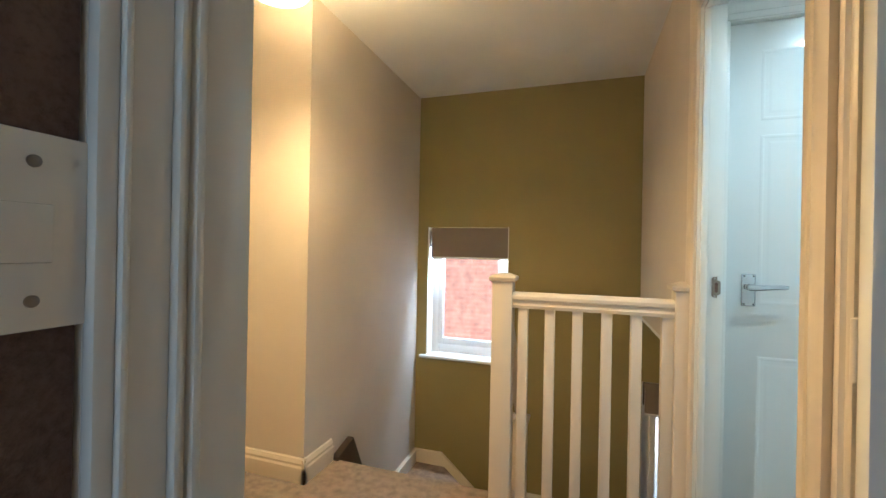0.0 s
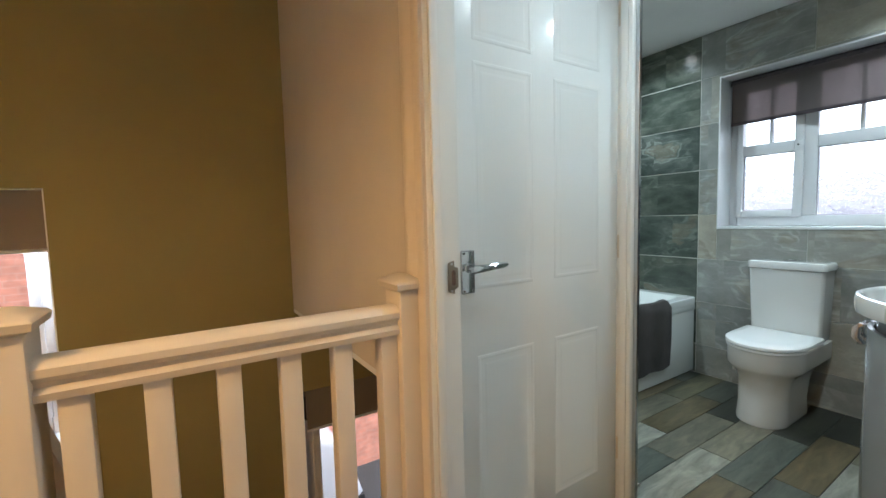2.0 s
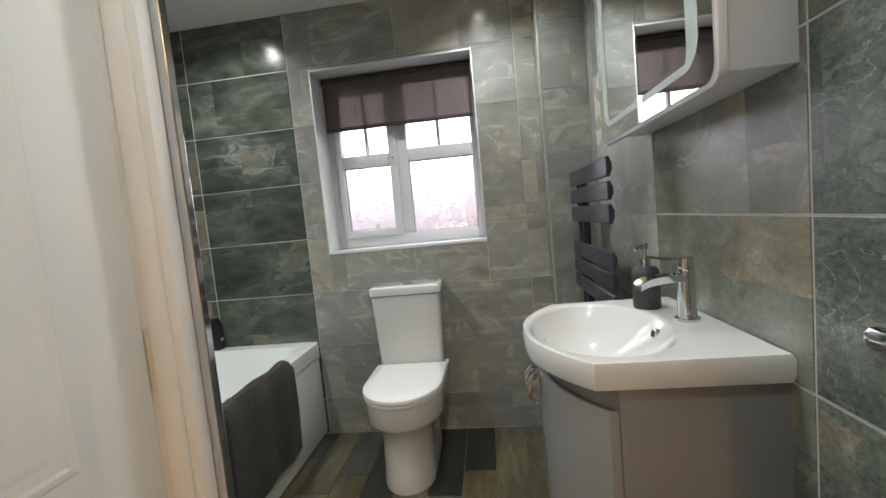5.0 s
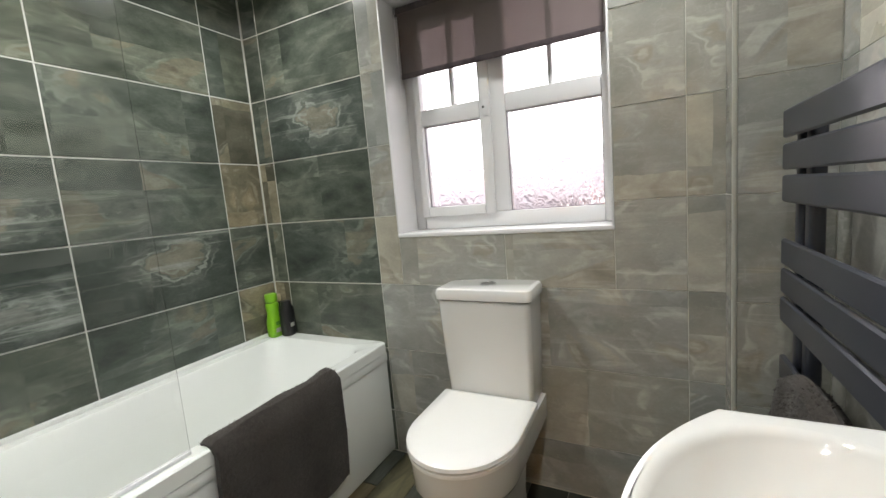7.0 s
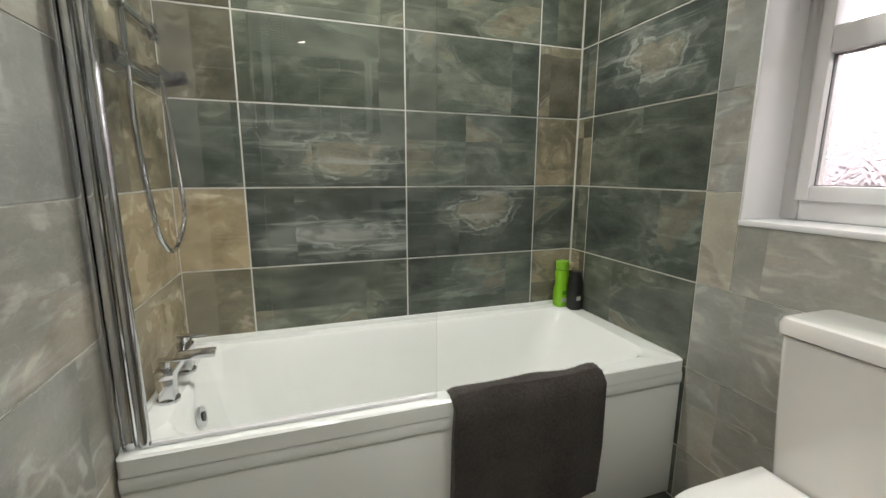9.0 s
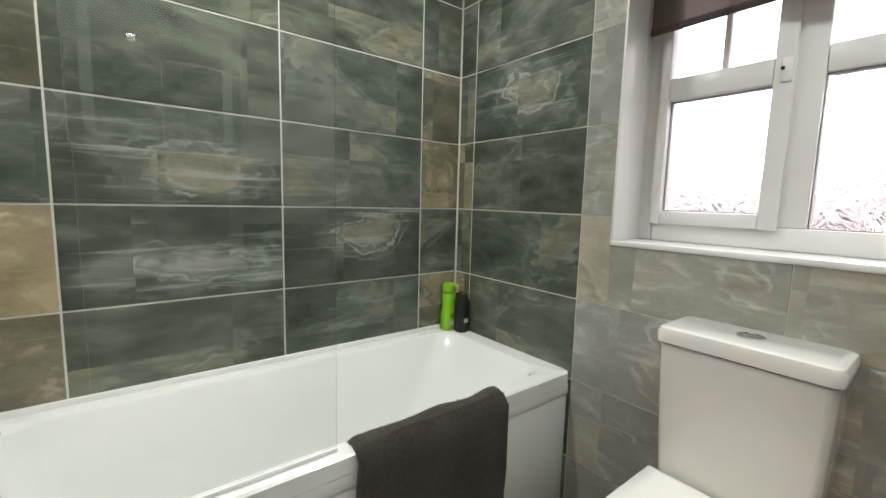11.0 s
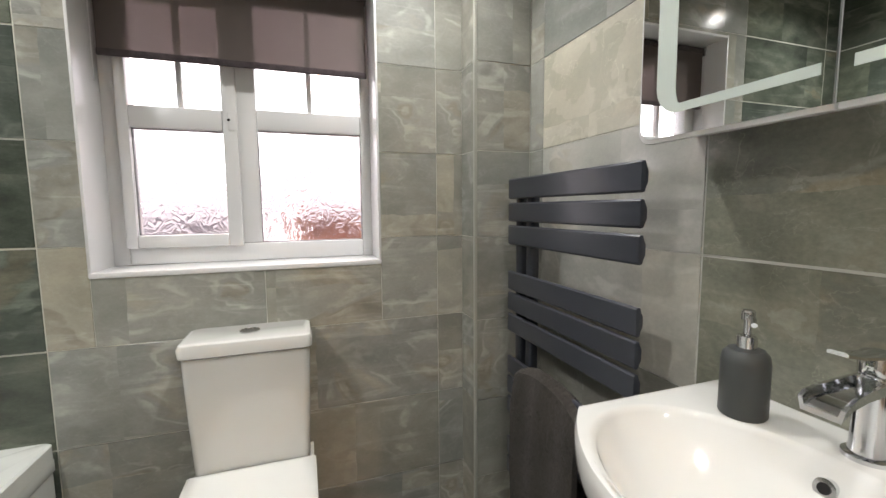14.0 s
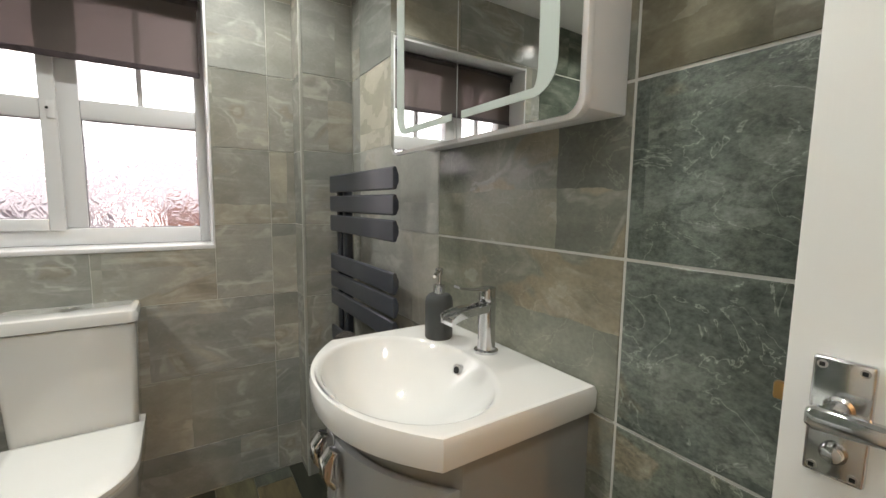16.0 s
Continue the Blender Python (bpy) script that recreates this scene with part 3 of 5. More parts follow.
structure("floor_hall", bm, CARPET, "carpeted hall floor", "floor")

# stairs: two steps ahead, two winders, and a flight along the olive wall
stairs = thing("staircase", (-0.8, 1.94, 0), "carpeted staircase winding down with white strings", "stairs", kind="structure")
for k, (y0, y1) in enumerate(((1.94, 2.2), (2.2, 2.45))):
    z = -0.19 * (k + 1)
    part("tread", box(new_bm(), -1.245, -0.36, y0, y1 + 0.02, z - 0.3, z, 0.012), CARPET, stairs)
part("tread", prism(new_bm(), [(-1.245, 2.45), (-0.36, 2.45), (-1.0, 3.12), (-1.245, 3.12)], -0.9, -0.57), CARPET, stairs)
part("tread", prism(new_bm(), [(-0.36, 2.45), (-0.36, 3.12), (-1.0, 3.12)], -1.1, -0.76), CARPET, stairs)
for k in range(7):
    x = -0.36 + 0.225 * k
    z = -0.95 - 0.19 * k
    part("tread", box(new_bm(), x, x + 0.245, 2.2, 3.12, z - 0.3, z, 0.012), CARPET, stairs)
part("string", prism(new_bm(), [(-1.245, -0.75), (-1.245, -0.475), (-1.01, -0.468), (0.9, -2.1), (0.9, -2.4), (-0.95, -0.85)], 3.095, 3.128, "y", 0.006), SATIN, stairs, "white painted wall string")
part("string", prism(new_bm(), [(2.25, -0.475), (3.095, -0.475), (3.095, -0.75), (2.25, -0.75)], -1.249, -1.215, "x", 0.006), SATIN, stairs, "white painted wall string")
part("string_end", prism(new_bm(), [(1.925, -0.19), (1.925, 0.02), (2.085, 0.062), (2.30, -0.36), (2.15, -0.36)], -1.249, -1.205, "x", 0.006), DARK_WOOD, stairs, "dark stained end of the wall string")


def skirting(name, run, label="white moulded skirting board"):
    """A moulded board along a straight run (x0, y0, x1, y1), standing to the left of its way."""
    x0, y0, x1, y1 = run
    a, b = Vector((x0, y0, 0)), Vector((x1, y1, 0))
    d = (b - a).normalized()
    n = Vector((-d.y, d.x, 0))
    prof = [(0.0, 0.002), (0.018, 0.002), (0.018, 0.075), (0.013, 0.085), (0.015, 0.097), (0.008, 0.115), (0.0, 0.12)]
    bm = loft(new_bm(), [[p + n * o + Vector((0, 0, h)) for o, h in prof] for p in (a, b)])
    return structure(name, bm, SATIN, label, "skirting board")


skirting("baseboard_landing", (-1.232, 1.69, -2.5, 1.69))
skirting("baseboard_stairs", (-1.25, 1.92, -1.25, 1.672))


def architrave_leg(bm, p, along, out, height, w):
    """An upright moulding: along points away from the opening, out from the wall."""
    a, o = Vector(along), Vector(out)
    prof = [(0, 0), (0, 0.011), (0.006, 0.015), (0.3 * w, 0.015), (0.36 * w, 0.011), (0.44 * w, 0.013), (0.55 * w, 0.019), (0.8 * w, 0.021), (0.9 * w, 0.017), (w, 0.014), (w, 0)]
    loft(bm, [[Vector((p[0], p[1], h)) + a * s + o * d for s, d in prof] for h in (p[2], height)])


def architrave_head(bm, p0, p1, out, w):
    o = Vector(out)
    prof = [(0, 0), (0, 0.011), (0.006, 0.015), (0.3 * w, 0.015), (0.36 * w, 0.011), (0.44 * w, 0.013), (0.55 * w, 0.019), (0.8 * w, 0.021), (0.9 * w, 0.017), (w, 0.014), (w, 0)]
    loft(bm, [[Vector(p) + Vector((0, 0, s)) + o * d for s, d in prof] for p in (p0, p1)])


# bathroom door frame
frame_bath = thing("door_frame_bathroom", (0.46, 1.33, 0), "white painted door frame of the bathroom", "door frame", kind="structure")
part("lining", box(new_bm(), X_LAND - 0.002, X_IN + 0.002, 1.715, 1.74, 0, 2.075, 0.002), GLOSS, frame_bath)
part("lining", box(new_bm(), X_LAND - 0.002, X_IN + 0.002, 0.93, 0.955, 0, 2.075, 0.002), GLOSS, frame_bath)
part("lining", box(new_bm(), X_LAND - 0.002, X_IN + 0.002, 0.955, 1.715, 2.05, 2.075, 0.002), GLOSS, frame_bath)
part("stop", box(new_bm(), 0.418, 0.440, 1.706, 1.715, 0, 2.05, 0.002), GLOSS, frame_bath)
part("stop", box(new_bm(), 0.418, 0.440, 0.955, 0.964, 0, 2.05, 0.002), GLOSS, frame_bath)
part("stop", box(new_bm(), 0.418, 0.440, 0.964, 1.706, 2.04, 2.05, 0.002), GLOSS, frame_bath)
bm = new_bm()
architrave_leg(bm, (X_LAND, 1.72, 0), (0, 1, 0), (-1, 0, 0), 2.13, 0.085)
part("architrave", bm, SATIN, frame_bath)
bm = new_bm()
architrave_leg(bm, (X_LAND, 0.95, 0), (0, -1, 0), (-1, 0, 0), 2.13, 0.085)
part("architrave", bm, SATIN, frame_bath)
bm = new_bm()
architrave_head(bm, (X_LAND, 0.952, 2.055), (X_LAND, 1.718, 2.055), (-1, 0, 0), 0.075)
part("architrave", bm, SATIN, frame_bath)
out = arc(0.465, 1.061, 0.008, 90, 180, 5) + arc(0.465, 1.003, 0.008, 180, 270, 5) + [(0.474, 0.993), (0.474, 1.003), (0.483, 1.006), (0.485, 1.010), (0.485, 1.050), (0.483, 1.054), (0.474, 1.057), (0.474, 1.071)]
strike = part("strike_plate", prism(new_bm(), out, 1.7118, 1.7155, "y", 0.0008), WORN, frame_bath, "worn bronze strike plate")
part("latch_hole", prism(new_bm(), arc(0.471, 1.044, 0.005, 0, 180, 8) + arc(0.471, 1.018, 0.005, 180, 360, 8), 1.7105, 1.7121, "y"), BROWN_WOOD_GAP, strike)
for z in (1.064, 1.0):
    part("screw", tube(new_bm(), [(0.466, 1.7105, z), (0.466, 1.712, z)], 0.003, 10), STEEL, strike)

# cupboard frame
frame_cup = thing("door_frame_cupboard", (0.92, Y_CUP, 0), "white gloss door frame of the cupboard", "door frame", kind="structure")
part("jamb", box(new_bm(), 0.515, 0.541, 1.845, 1.95, 0, 2.06, 0.003), GLOSS, frame_cup)
part("jamb", box(new_bm(), 1.309, X_END - 0.008, 1.852, 1.95, 0, 2.06, 0.003), GLOSS, frame_cup)
part("jamb", box(new_bm(), 0.541, 1.309, 1.845, 1.95, 2.045, 2.07, 0.003), GLOSS, frame_cup)
bm = box(new_bm(), 1.311, X_END - 0.009, Y_TRIM + 0.006, 1.851, 0, 2.10, 0.004)
box(bm, 1.303, 1.3115, 1.822, 1.851, 0, 2.10, 0.003)
part("architrave", bm, GLOSS, frame_cup)
bm = new_bm()
architrave_head(bm, (0.52, 1.85, 2.05), (1.302, 1.85, 2.05), (0, -1, 0), 0.07)
part("architrave", bm, GLOSS, frame_cup)
bm = box(new_bm(), X_END - 0.009, X_END + 0.005, Y_TRIM - 0.007, Y_TRIM + 0.009, 0, TOP - 0.002, 0.002)
structure("trim_tile_edge", bm, CHROME, "chrome tile edge trim", "trim")

bm = box(new_bm(), 2.9255, 2.9385, 1.0765, 1.0895, 0, TOP - 0.002, 0.004, 3)
structure("trim_boxing_corner", bm, TRIM_STONE, "stone grey tile edge trim on the boxing's corner", "trim")

# frame of the next room's doorway, and of the doorway where the walk begins
frame_next = thing("door_frame_bedroom", (0.46, 0.36, 0), "cream painted door frame of the next bedroom", "door frame", kind="structure")
# the gap lies in shade; its dark is put into this strip's brown
part("lining", box(new_bm(), X_LAND + 0.065, X_IN + 0.002, 0.773, 0.792, 0, 2.05, 0.002), BROWN_WOOD_GAP, frame_next, "brown strip for the shade in the gap beside the door")
part("lining", box(new_bm(), X_LAND - 0.002, X_IN + 0.002, -0.03, -0.005, 0, 2.05, 0.002), SATIN, frame_next)
bm = new_bm()
architrave_leg(bm, (X_LAND, 0.791, 0), (0, 1, 0), (-1, 0, 0), 2.1, 0.034)
part("architrave", bm, SATIN, frame_next)
frame_start = thing("door_frame_start", (-0.3, 0.18, 0), "white door lining with a painted strike plate", "door frame", kind="structure")
part("lining", box(new_bm(), -0.345, -0.262, 0.154, 0.262, 0, TOP, 0.003), GLOSS, frame_start)
bm = new_bm()
for y0, y1, d in ((0.154, 0.166, 0.010), (0.166, 0.171, 0.014), (0.171, 0.198, 0.011), (0.198, 0.204, 0.017), (0.204, 0.210, 0.012), (0.210, 0.217, 0.018), (0.217, 0.262, 0.014)):
    box(bm, -0.262, -0.262 + d, y0, y1, 0, TOP, 0.002)
part("moulding", bm, GLOSS, frame_start)
part("rebate", box(new_bm(), -0.36, -0.262, -0.05, 0.152, 0, TOP, 0.002), BROWN_WOOD_GAP, frame_start, "bare brown timber rebate")
bm = box(new_bm(), -0.263, -0.2585, 0.05, 0.154, 1.105, 1.205, 0.001)
plate = part("strike_plate", bm, GLOSS, frame_start, "white overpainted strike plate")
part("keep", box(new_bm(), -0.2587, -0.2565, 0.10, 0.138, 1.139, 1.169, 0.001), GLOSS, plate)
for z in (1.19, 1.12):
    part("screw", tube(new_bm(), [(-0.259, 0.130, z), (-0.2575, 0.130, z)], 0.0032), STEEL, plate)

# ---- doors ----


def lever_handle(parent, x, z, y, way, turn=False, half=0.0255):
    """A chrome lever on a rectangular plate, in front of the face y (towards -y); the lever points along way * x."""
    plate = part("handle_plate", box(new_bm(), x - half, x + half, y - 0.009, y, z - 0.073, z + 0.05, 0.0035, 3), PLATE, parent, "bright chrome backplate")
    bm = lathe(new_bm(), [(0.0135, -0.004), (0.0135, 0.0), (0.010, 0.004), (0.010, 0.036)], (0, 0, 0), 20)
    bmesh.ops.transform(bm, matrix=pose(x, y - 0.008, z, 90), verts=bm.verts[:])
    loft(bm, [[(x + way * s, y - 0.047 + d * 0.006, z + lift + h * q) for d, h in ((-1, -0.6), (-0.5, -1), (0.5, -1), (1, -0.6), (1, 0.6), (0.5, 1), (-0.5, 1), (-1, 0.6))]
              for s, q, lift in ((-0.014, 0.008, 0.0), (-0.008, 0.0115, 0.0), (0.02, 0.0105, 0.001), (0.06, 0.0085, 0.003), (0.098, 0.0085, 0.005), (0.110, 0.005, 0.006))])
    part("lever", bm, CHROME, parent, "chrome lever")
    for dx in (0.008 - half, half - 0.008):
        for dz in (-0.065, 0.042):
            bm = tube(new_bm(), [(x + dx, y - 0.0100, z + dz), (x + dx, y - 0.0085, z + dz)], 0.0042, 12)
            part("screw", bm, STEEL, plate)
            part("screw_slot", box(new_bm(), x + dx - 0.0022, x + dx + 0.0022, y - 0.0104, y - 0.0098, z + dz - 0.0022, z + dz + 0.0022), SCREW, plate)
    if turn:
        bm = lathe(new_bm(), [(0.011, 0.0), (0.011, 0.004), (0.008, 0.009), (0.003, 0.010)], (0, 0, 0), 20)
        bmesh.ops.transform(bm, matrix=pose(x, y - 0.008, z - 0.045, 90), verts=bm.verts[:])
        part("release_button", bm, CHROME, plate)


def panel_door(name, label, w, h, handle_x, way, hinge_x, turn=False, handle_z=1.01, half=0.0255, t=0.036, mat=DOOR_GLOSS):
    """A moulded six-panel door leaf, standing at the origin: x across, its face towards -y."""
    ob = thing(name, (0, 0, 0), label, "door", kind="structure")
    part("leaf", box(new_bm(), 0, w, 0, t, 0, h, 0.002), mat, ob)
    s, mid = 0.105, 0.095
    pw = (w - 2 * s - mid) / 2
    for x0 in (s, s + pw + mid):
        for z0, z1 in ((0.20, 0.757), (0.955, 1.60), (1.655, h - 0.11)):
            for f, o in ((0.0, -1), (t, 1)):
                bm = new_bm()
                prof = [(0.0, 0.0), (0.003, 0.0009), (0.009, 0.0012), (0.014, 0.0004), (0.026, 0.0003), (0.034, 0.0009)]
                rings = [[(x0 + i, f + o * d, z0 + i), (x0 + pw - i, f + o * d, z0 + i), (x0 + pw - i, f + o * d, z1 - i), (x0 + i, f + o * d, z1 - i)] for i, d in prof]
                loft(bm, rings, close_lo=False)
                part("panel", bm, mat, ob, smooth=False)
    lever_handle(ob, handle_x, handle_z, 0, way, turn, half)
    for z in (0.22, 1.0, h - 0.2) if hinge_x is not None else ():
        part("hinge", tube(new_bm(), [(hinge_x, -0.006, z), (hinge_x, -0.006, z + 0.085)], 0.006, 10), SATIN, ob, "painted butt hinge")
    return ob


door_1 = panel_door("door_1", "white gloss six-panel cupboard door, closed, chrome lever", 0.764, 2.032, 0.0735, 1, 0.767, handle_z=1.02, half=0.0235)
door_1.matrix_basis = pose(0.543, 1.862, 0.008)
door_2 = panel_door("door_2", "white gloss six-panel bathroom door standing open with chrome lever", 0.765, 2.03, 0.0475, 1, 0.77, turn=True, handle_z=1.038, half=0.0235)
bm = box(new_bm(), -0.002, 0.001, 0.008, 0.028, 0.985, 1.075, 0.001)
latch = part("latch_plate", bm, BRASS, door_2, "dull brass latch plate")
part("latch_bolt", box(new_bm(), -0.013, -0.001, 0.012, 0.024, 1.02, 1.04, 0.003), BRASS, latch)
door_2.matrix_basis = pose(1.292, 0.990, 0.008, 0, 0, 180)
door_3 = panel_door("door_3", "white panel bedroom door standing open beyond its frame", 0.75, 2.03, 0.70, -1, None, t=0.03)
for z in (0.2, 0.955, 1.8):
    bm = tube(new_bm(), [(0.002, 0.038, z), (0.002, 0.038, z + 0.095)], 0.006, 10)
    box(bm, 0.004, 0.030, 0.031, 0.052, z, z + 0.095, 0.001)
    part("hinge", bm, SATIN, door_3, "painted butt hinge")
door_3.matrix_basis = pose(0.392, 0.738, 0.008)

# ---- windows ----


def pane(parent, axis, at, a0, a1, z0, z1, mat, name="pane"):
    bm = box(new_bm(), at, at + 0.006, a0, a1, z0, z1) if axis == "x" else box(new_bm(), a0, a1, at, at + 0.006, z0, z1)
    ob = part(name, bm, mat, parent, smooth=False)
    ob.visible_shadow = False
    return ob


window_1 = thing("window_1", (3.17, 1.855, 1.06), "white two-light window with obscured glass", "window", kind="structure")
F0, F1 = 3.222, 3.285
bm = new_bm()
for a in ((1.412, 1.452, 1.066, 2.06), (2.247, 2.298, 1.066, 2.06), (1.452, 2.247, 1.066, 1.132), (1.452, 2.247, 2.0, 2.06), (1.826, 1.905, 1.132, 2.0), (1.452, 1.826, 1.544, 1.618)):
    box(bm, F0, F1, a[0], a[1], a[2], a[3], 0.006)
part("window_frame", bm, UPVC, window_1)
bm = new_bm()
for a in ((1.889, 1.937, 1.124, 2.01), (2.217, 2.252, 1.124, 2.01), (1.937, 2.217, 1.124, 1.169), (1.937, 2.217, 1.965, 2.01), (1.937, 2.217, 1.534, 1.606)):
    box(bm, F0 - 0.014, F1 - 0.01, a[0], a[1], a[2], a[3], 0.005)
sash = part("sash", bm, UPVC, window_1)
part("catch", box(new_bm(), F0 - 0.019, F0 - 0.012, 1.892, 1.918, 1.535, 1.60, 0.003), UPVC, sash)
part("keyhole", tube(new_bm(), [(F0 - 0.0205, 1.915, 1.572), (F0 - 0.015, 1.915, 1.572)], 0.005, 12), RUBBER, window_1)
for y in (1.64, 2.069):
    part("glazing_bar", box(new_bm(), F0 + 0.012, F0 + 0.045, y - 0.009, y + 0.009, 1.598, 1.99, 0.003), UPVC, window_1)
for y0, y1, z0, z1, x in ((1.447, 1.83, 1.127, 1.549, F0 + 0.03), (1.447, 1.83, 1.613, 2.005, F0 + 0.03), (1.932, 2.222, 1.164, 1.539, F0 + 0.022), (1.932, 2.222, 1.601, 1.97, F0 + 0.022)):
    pane(window_1, "x", x, y0, y1, z0, z1, OBSCURE)
for y0, y1, z0, z1 in ((1.452, 1.826, 1.132, 1.544), (1.937, 2.217, 1.169, 1.534)):
    bm = new_bm()
    for a in ((y0, y0 + 0.0025, z0, z1), (y1 - 0.0025, y1, z0, z1), (y0 + 0.0025, y1 - 0.0025, z0, z0 + 0.0025), (y0 + 0.0025, y1 - 0.0025, z1 - 0.0025, z1)):
        box(bm, F0 + 0.008, F0 + 0.02, *a)
    part("gasket", bm, GASKET, window_1, "thin grey glazing gasket")
bm = new_bm()
for a in ((1.408, 1.416, 1.05, 2.07), (2.294, 2.303, 1.05, 2.07), (1.416, 2.294, 2.057, 2.067)):
    box(bm, X_WIN - 0.004, 3.288, a[0], a[1], a[2], a[3], 0.002)
part("reveal_lining", bm, UPVC, window_1)
part("window_sill", box(new_bm(), X_WIN - 0.005, 3.288, 1.408, 2.302, 1.048, 1.066, 0.003), UPVC, window_1)

blind_1 = thing("roller_blind", (3.17, 1.85, 2.05), "sheer brown roller blind drawn a third down", "blind")
part("fabric", box(new_bm(), 3.170, 3.1712, 1.431, 2.274, 1.765, 2.03), SHEER, blind_1)
part("hem_bar", box(new_bm(), 3.165, 3.176, 1.430, 2.275, 1.745, 1.767, 0.003), BLIND, blind_1)
part("roller", tube(new_bm(), [(3.182, 1.425, 2.034), (3.182, 2.285, 2.034)], 0.018, 16), BLIND, blind_1)
part("end_cap", box(new_bm(), 3.162, 3.20, 2.278, 2.292, 2.008, 2.055, 0.004), CHROME, blind_1)
part("chain", tube(new_bm(), [(3.163, 2.284, 2.02), (3.163, 2.284, 1.66)], 0.002, 6), UPVC, blind_1)


def stair_window(name, label, x0, x1, z0, z1, front=3.245):
    w = thing(name, ((x0 + x1) / 2, 3.25, z0), label, "window", kind="structure")
    bm = new_bm()
    for a in ((x0, x0 + 0.065, z0, z1), (x1 - 0.065, x1, z0, z1), (x0 + 0.065, x1 - 0.065, z0, z0 + 0.08), (x0 + 0.065, x1 - 0.065, z1 - 0.065, z1)):
        box(bm, a[0], a[1], front + 0.01, front + 0.07, a[2], a[3], 0.006)
    part("window_frame", bm, UPVC, w)
    bm = new_bm()
    for a in ((x0 + 0.06, x0 + 0.1, z0 + 0.075, z1 - 0.06), (x1 - 0.1, x1 - 0.06, z0 + 0.075, z1 - 0.06), (x0 + 0.1, x1 - 0.1, z0 + 0.075, z0 + 0.125), (x0 + 0.1, x1 - 0.1, z1 - 0.1, z1 - 0.06)):
        box(bm, a[0], a[1], front, front + 0.055, a[2], a[3], 0.005)
    part("sash", bm, UPVC, w)
    pane(w, "y", front + 0.035, x0 + 0.095, x1 - 0.095, z0 + 0.12, z1 - 0.095, CLEAR)
    part("window_sill", box(new_bm(), x0 - 0.05, x1 + 0.03, Y_BATH - 0.035, front + 0.015, z0 - 0.018, z0 + 0.006, 0.006), UPVC, w)
    bm = new_bm()
    box(bm, x0 - 0.002, x0 + 0.006, 3.135, front + 0.012, z0, z1)
    box(bm, x1 - 0.006, x1 + 0.002, 3.135, front + 0.012, z0, z1)
    part("reveal_lining", bm, CEILING_PAINT, w)
    return w


stair_window("window_2", "white stair window looking on a brick wall", -1.165, -0.508, 0.29, 1.326)
stair_window("window_3", "white hall window below the landing", 0.43, 1.16, -0.95, 0.262, 3.19)


def plain_blind(x0, x1, z0, z1, label, y=3.166):
    b = thing("roller_blind", ((x0 + x1) / 2, y, z1), label, "blind")
    part("fabric", box(new_bm(), x0 + 0.02, x1 - 0.01, y, y + 0.002, z0 + 0.014, z1 - 0.005), BLIND_DULL, b)
    part("hem_bar", box(new_bm(), x0 + 0.02, x1 - 0.01, y - 0.004, y + 0.006, z0, z0 + 0.016, 0.003), UPVC, b)
    part("roller", tube(new_bm(), [(x0 + 0.01, y + 0.022, z1 - 0.03), (x1 - 0.006, y + 0.022, z1 - 0.03)], 0.02, 16), BLIND_DULL, b)
    part("end_cap", box(new_bm(), x0 + 0.008, x0 + 0.018, y - 0.006, y + 0.044, z1 - 0.16, z1 - 0.03, 0.003), BLACK, b)


plain_blind(-1.165, -0.508, 1.073, 1.326, "taupe roller blind partly drawn at the stair window")
plain_blind(0.43, 1.16, 0.03, 0.262, "taupe roller blind partly drawn at the hall window", 3.136)

# ---- landing balustrade ----
bal = thing("balustrade", (0.05, 1.80, 0), "cream painted stair balustrade with square newels and spindles", "balustrade", kind="structure")


def newel(x0, x1, y0, y1, top):
    p = part("newel", box(new_bm(), x0, x1, y0, y1, -0.3, top - 0.02, 0.004), SATIN, bal)
    cx, cy, hx, hy = (x0 + x1) / 2, (y0 + y1) / 2, (x1 - x0) / 2, (y1 - y0) / 2
    rings = [[(cx + sx * (hx + o), cy + sy * (hy + o), z) for sx, sy in ((-1, -1), (1, -1), (1, 1), (-1, 1))]
             for o, z in ((0.002, top - 0.03), (0.012, top - 0.024), (0.014, top - 0.012), (0.009, top - 0.006), (-0.022, top + 0.006))]
    part("newel_cap", loft(new_bm(), rings), SATIN, p)


newel(-0.353, -0.266, 1.752, 1.838, 1.045)
newel(0.352, 0.409, 1.755, 1.838, 1.035)
newel(-0.345, -0.265, 2.36, 2.44, 0.2)
prof = [(-0.03, 0.905), (-0.033, 0.918), (-0.022, 0.926), (-0.022, 0.934), (-0.034, 0.944), (-0.034, 0.957), (-0.024, 0.968), (0.0, 0.973),
        (0.024, 0.968), (0.034, 0.957), (0.034, 0.944), (0.022, 0.934), (0.022, 0.926), (0.033, 0.918), (0.03, 0.905)]
part("handrail", loft(new_bm(), [[(x, 1.795 + a, z) for a, z in prof] for x in (-0.266, 0.352)]), SATIN, bal)
part("base_rail", box(new_bm(), -0.266, 0.352, 1.768, 1.822, 0.03, 0.062, 0.005), SATIN, bal)
for x in (-0.222, -0.111, 0.0, 0.112, 0.221, 0.331):
    part("spindle", box(new_bm(), x - 0.0205, x + 0.0205, 1.775, 1.815, 0.06, 0.907, 0.003), SATIN, bal)
rake = [[(-0.305 + a, y, z + b) for a, b in ((-0.028, 0), (-0.028, 0.05), (0, 0.06), (0.028, 0.05), (0.028, 0))] for y, z in ((1.838, 0.83), (2.40, 0.20))]
part("raking_handrail", loft(new_bm(), rake), SATIN, bal)
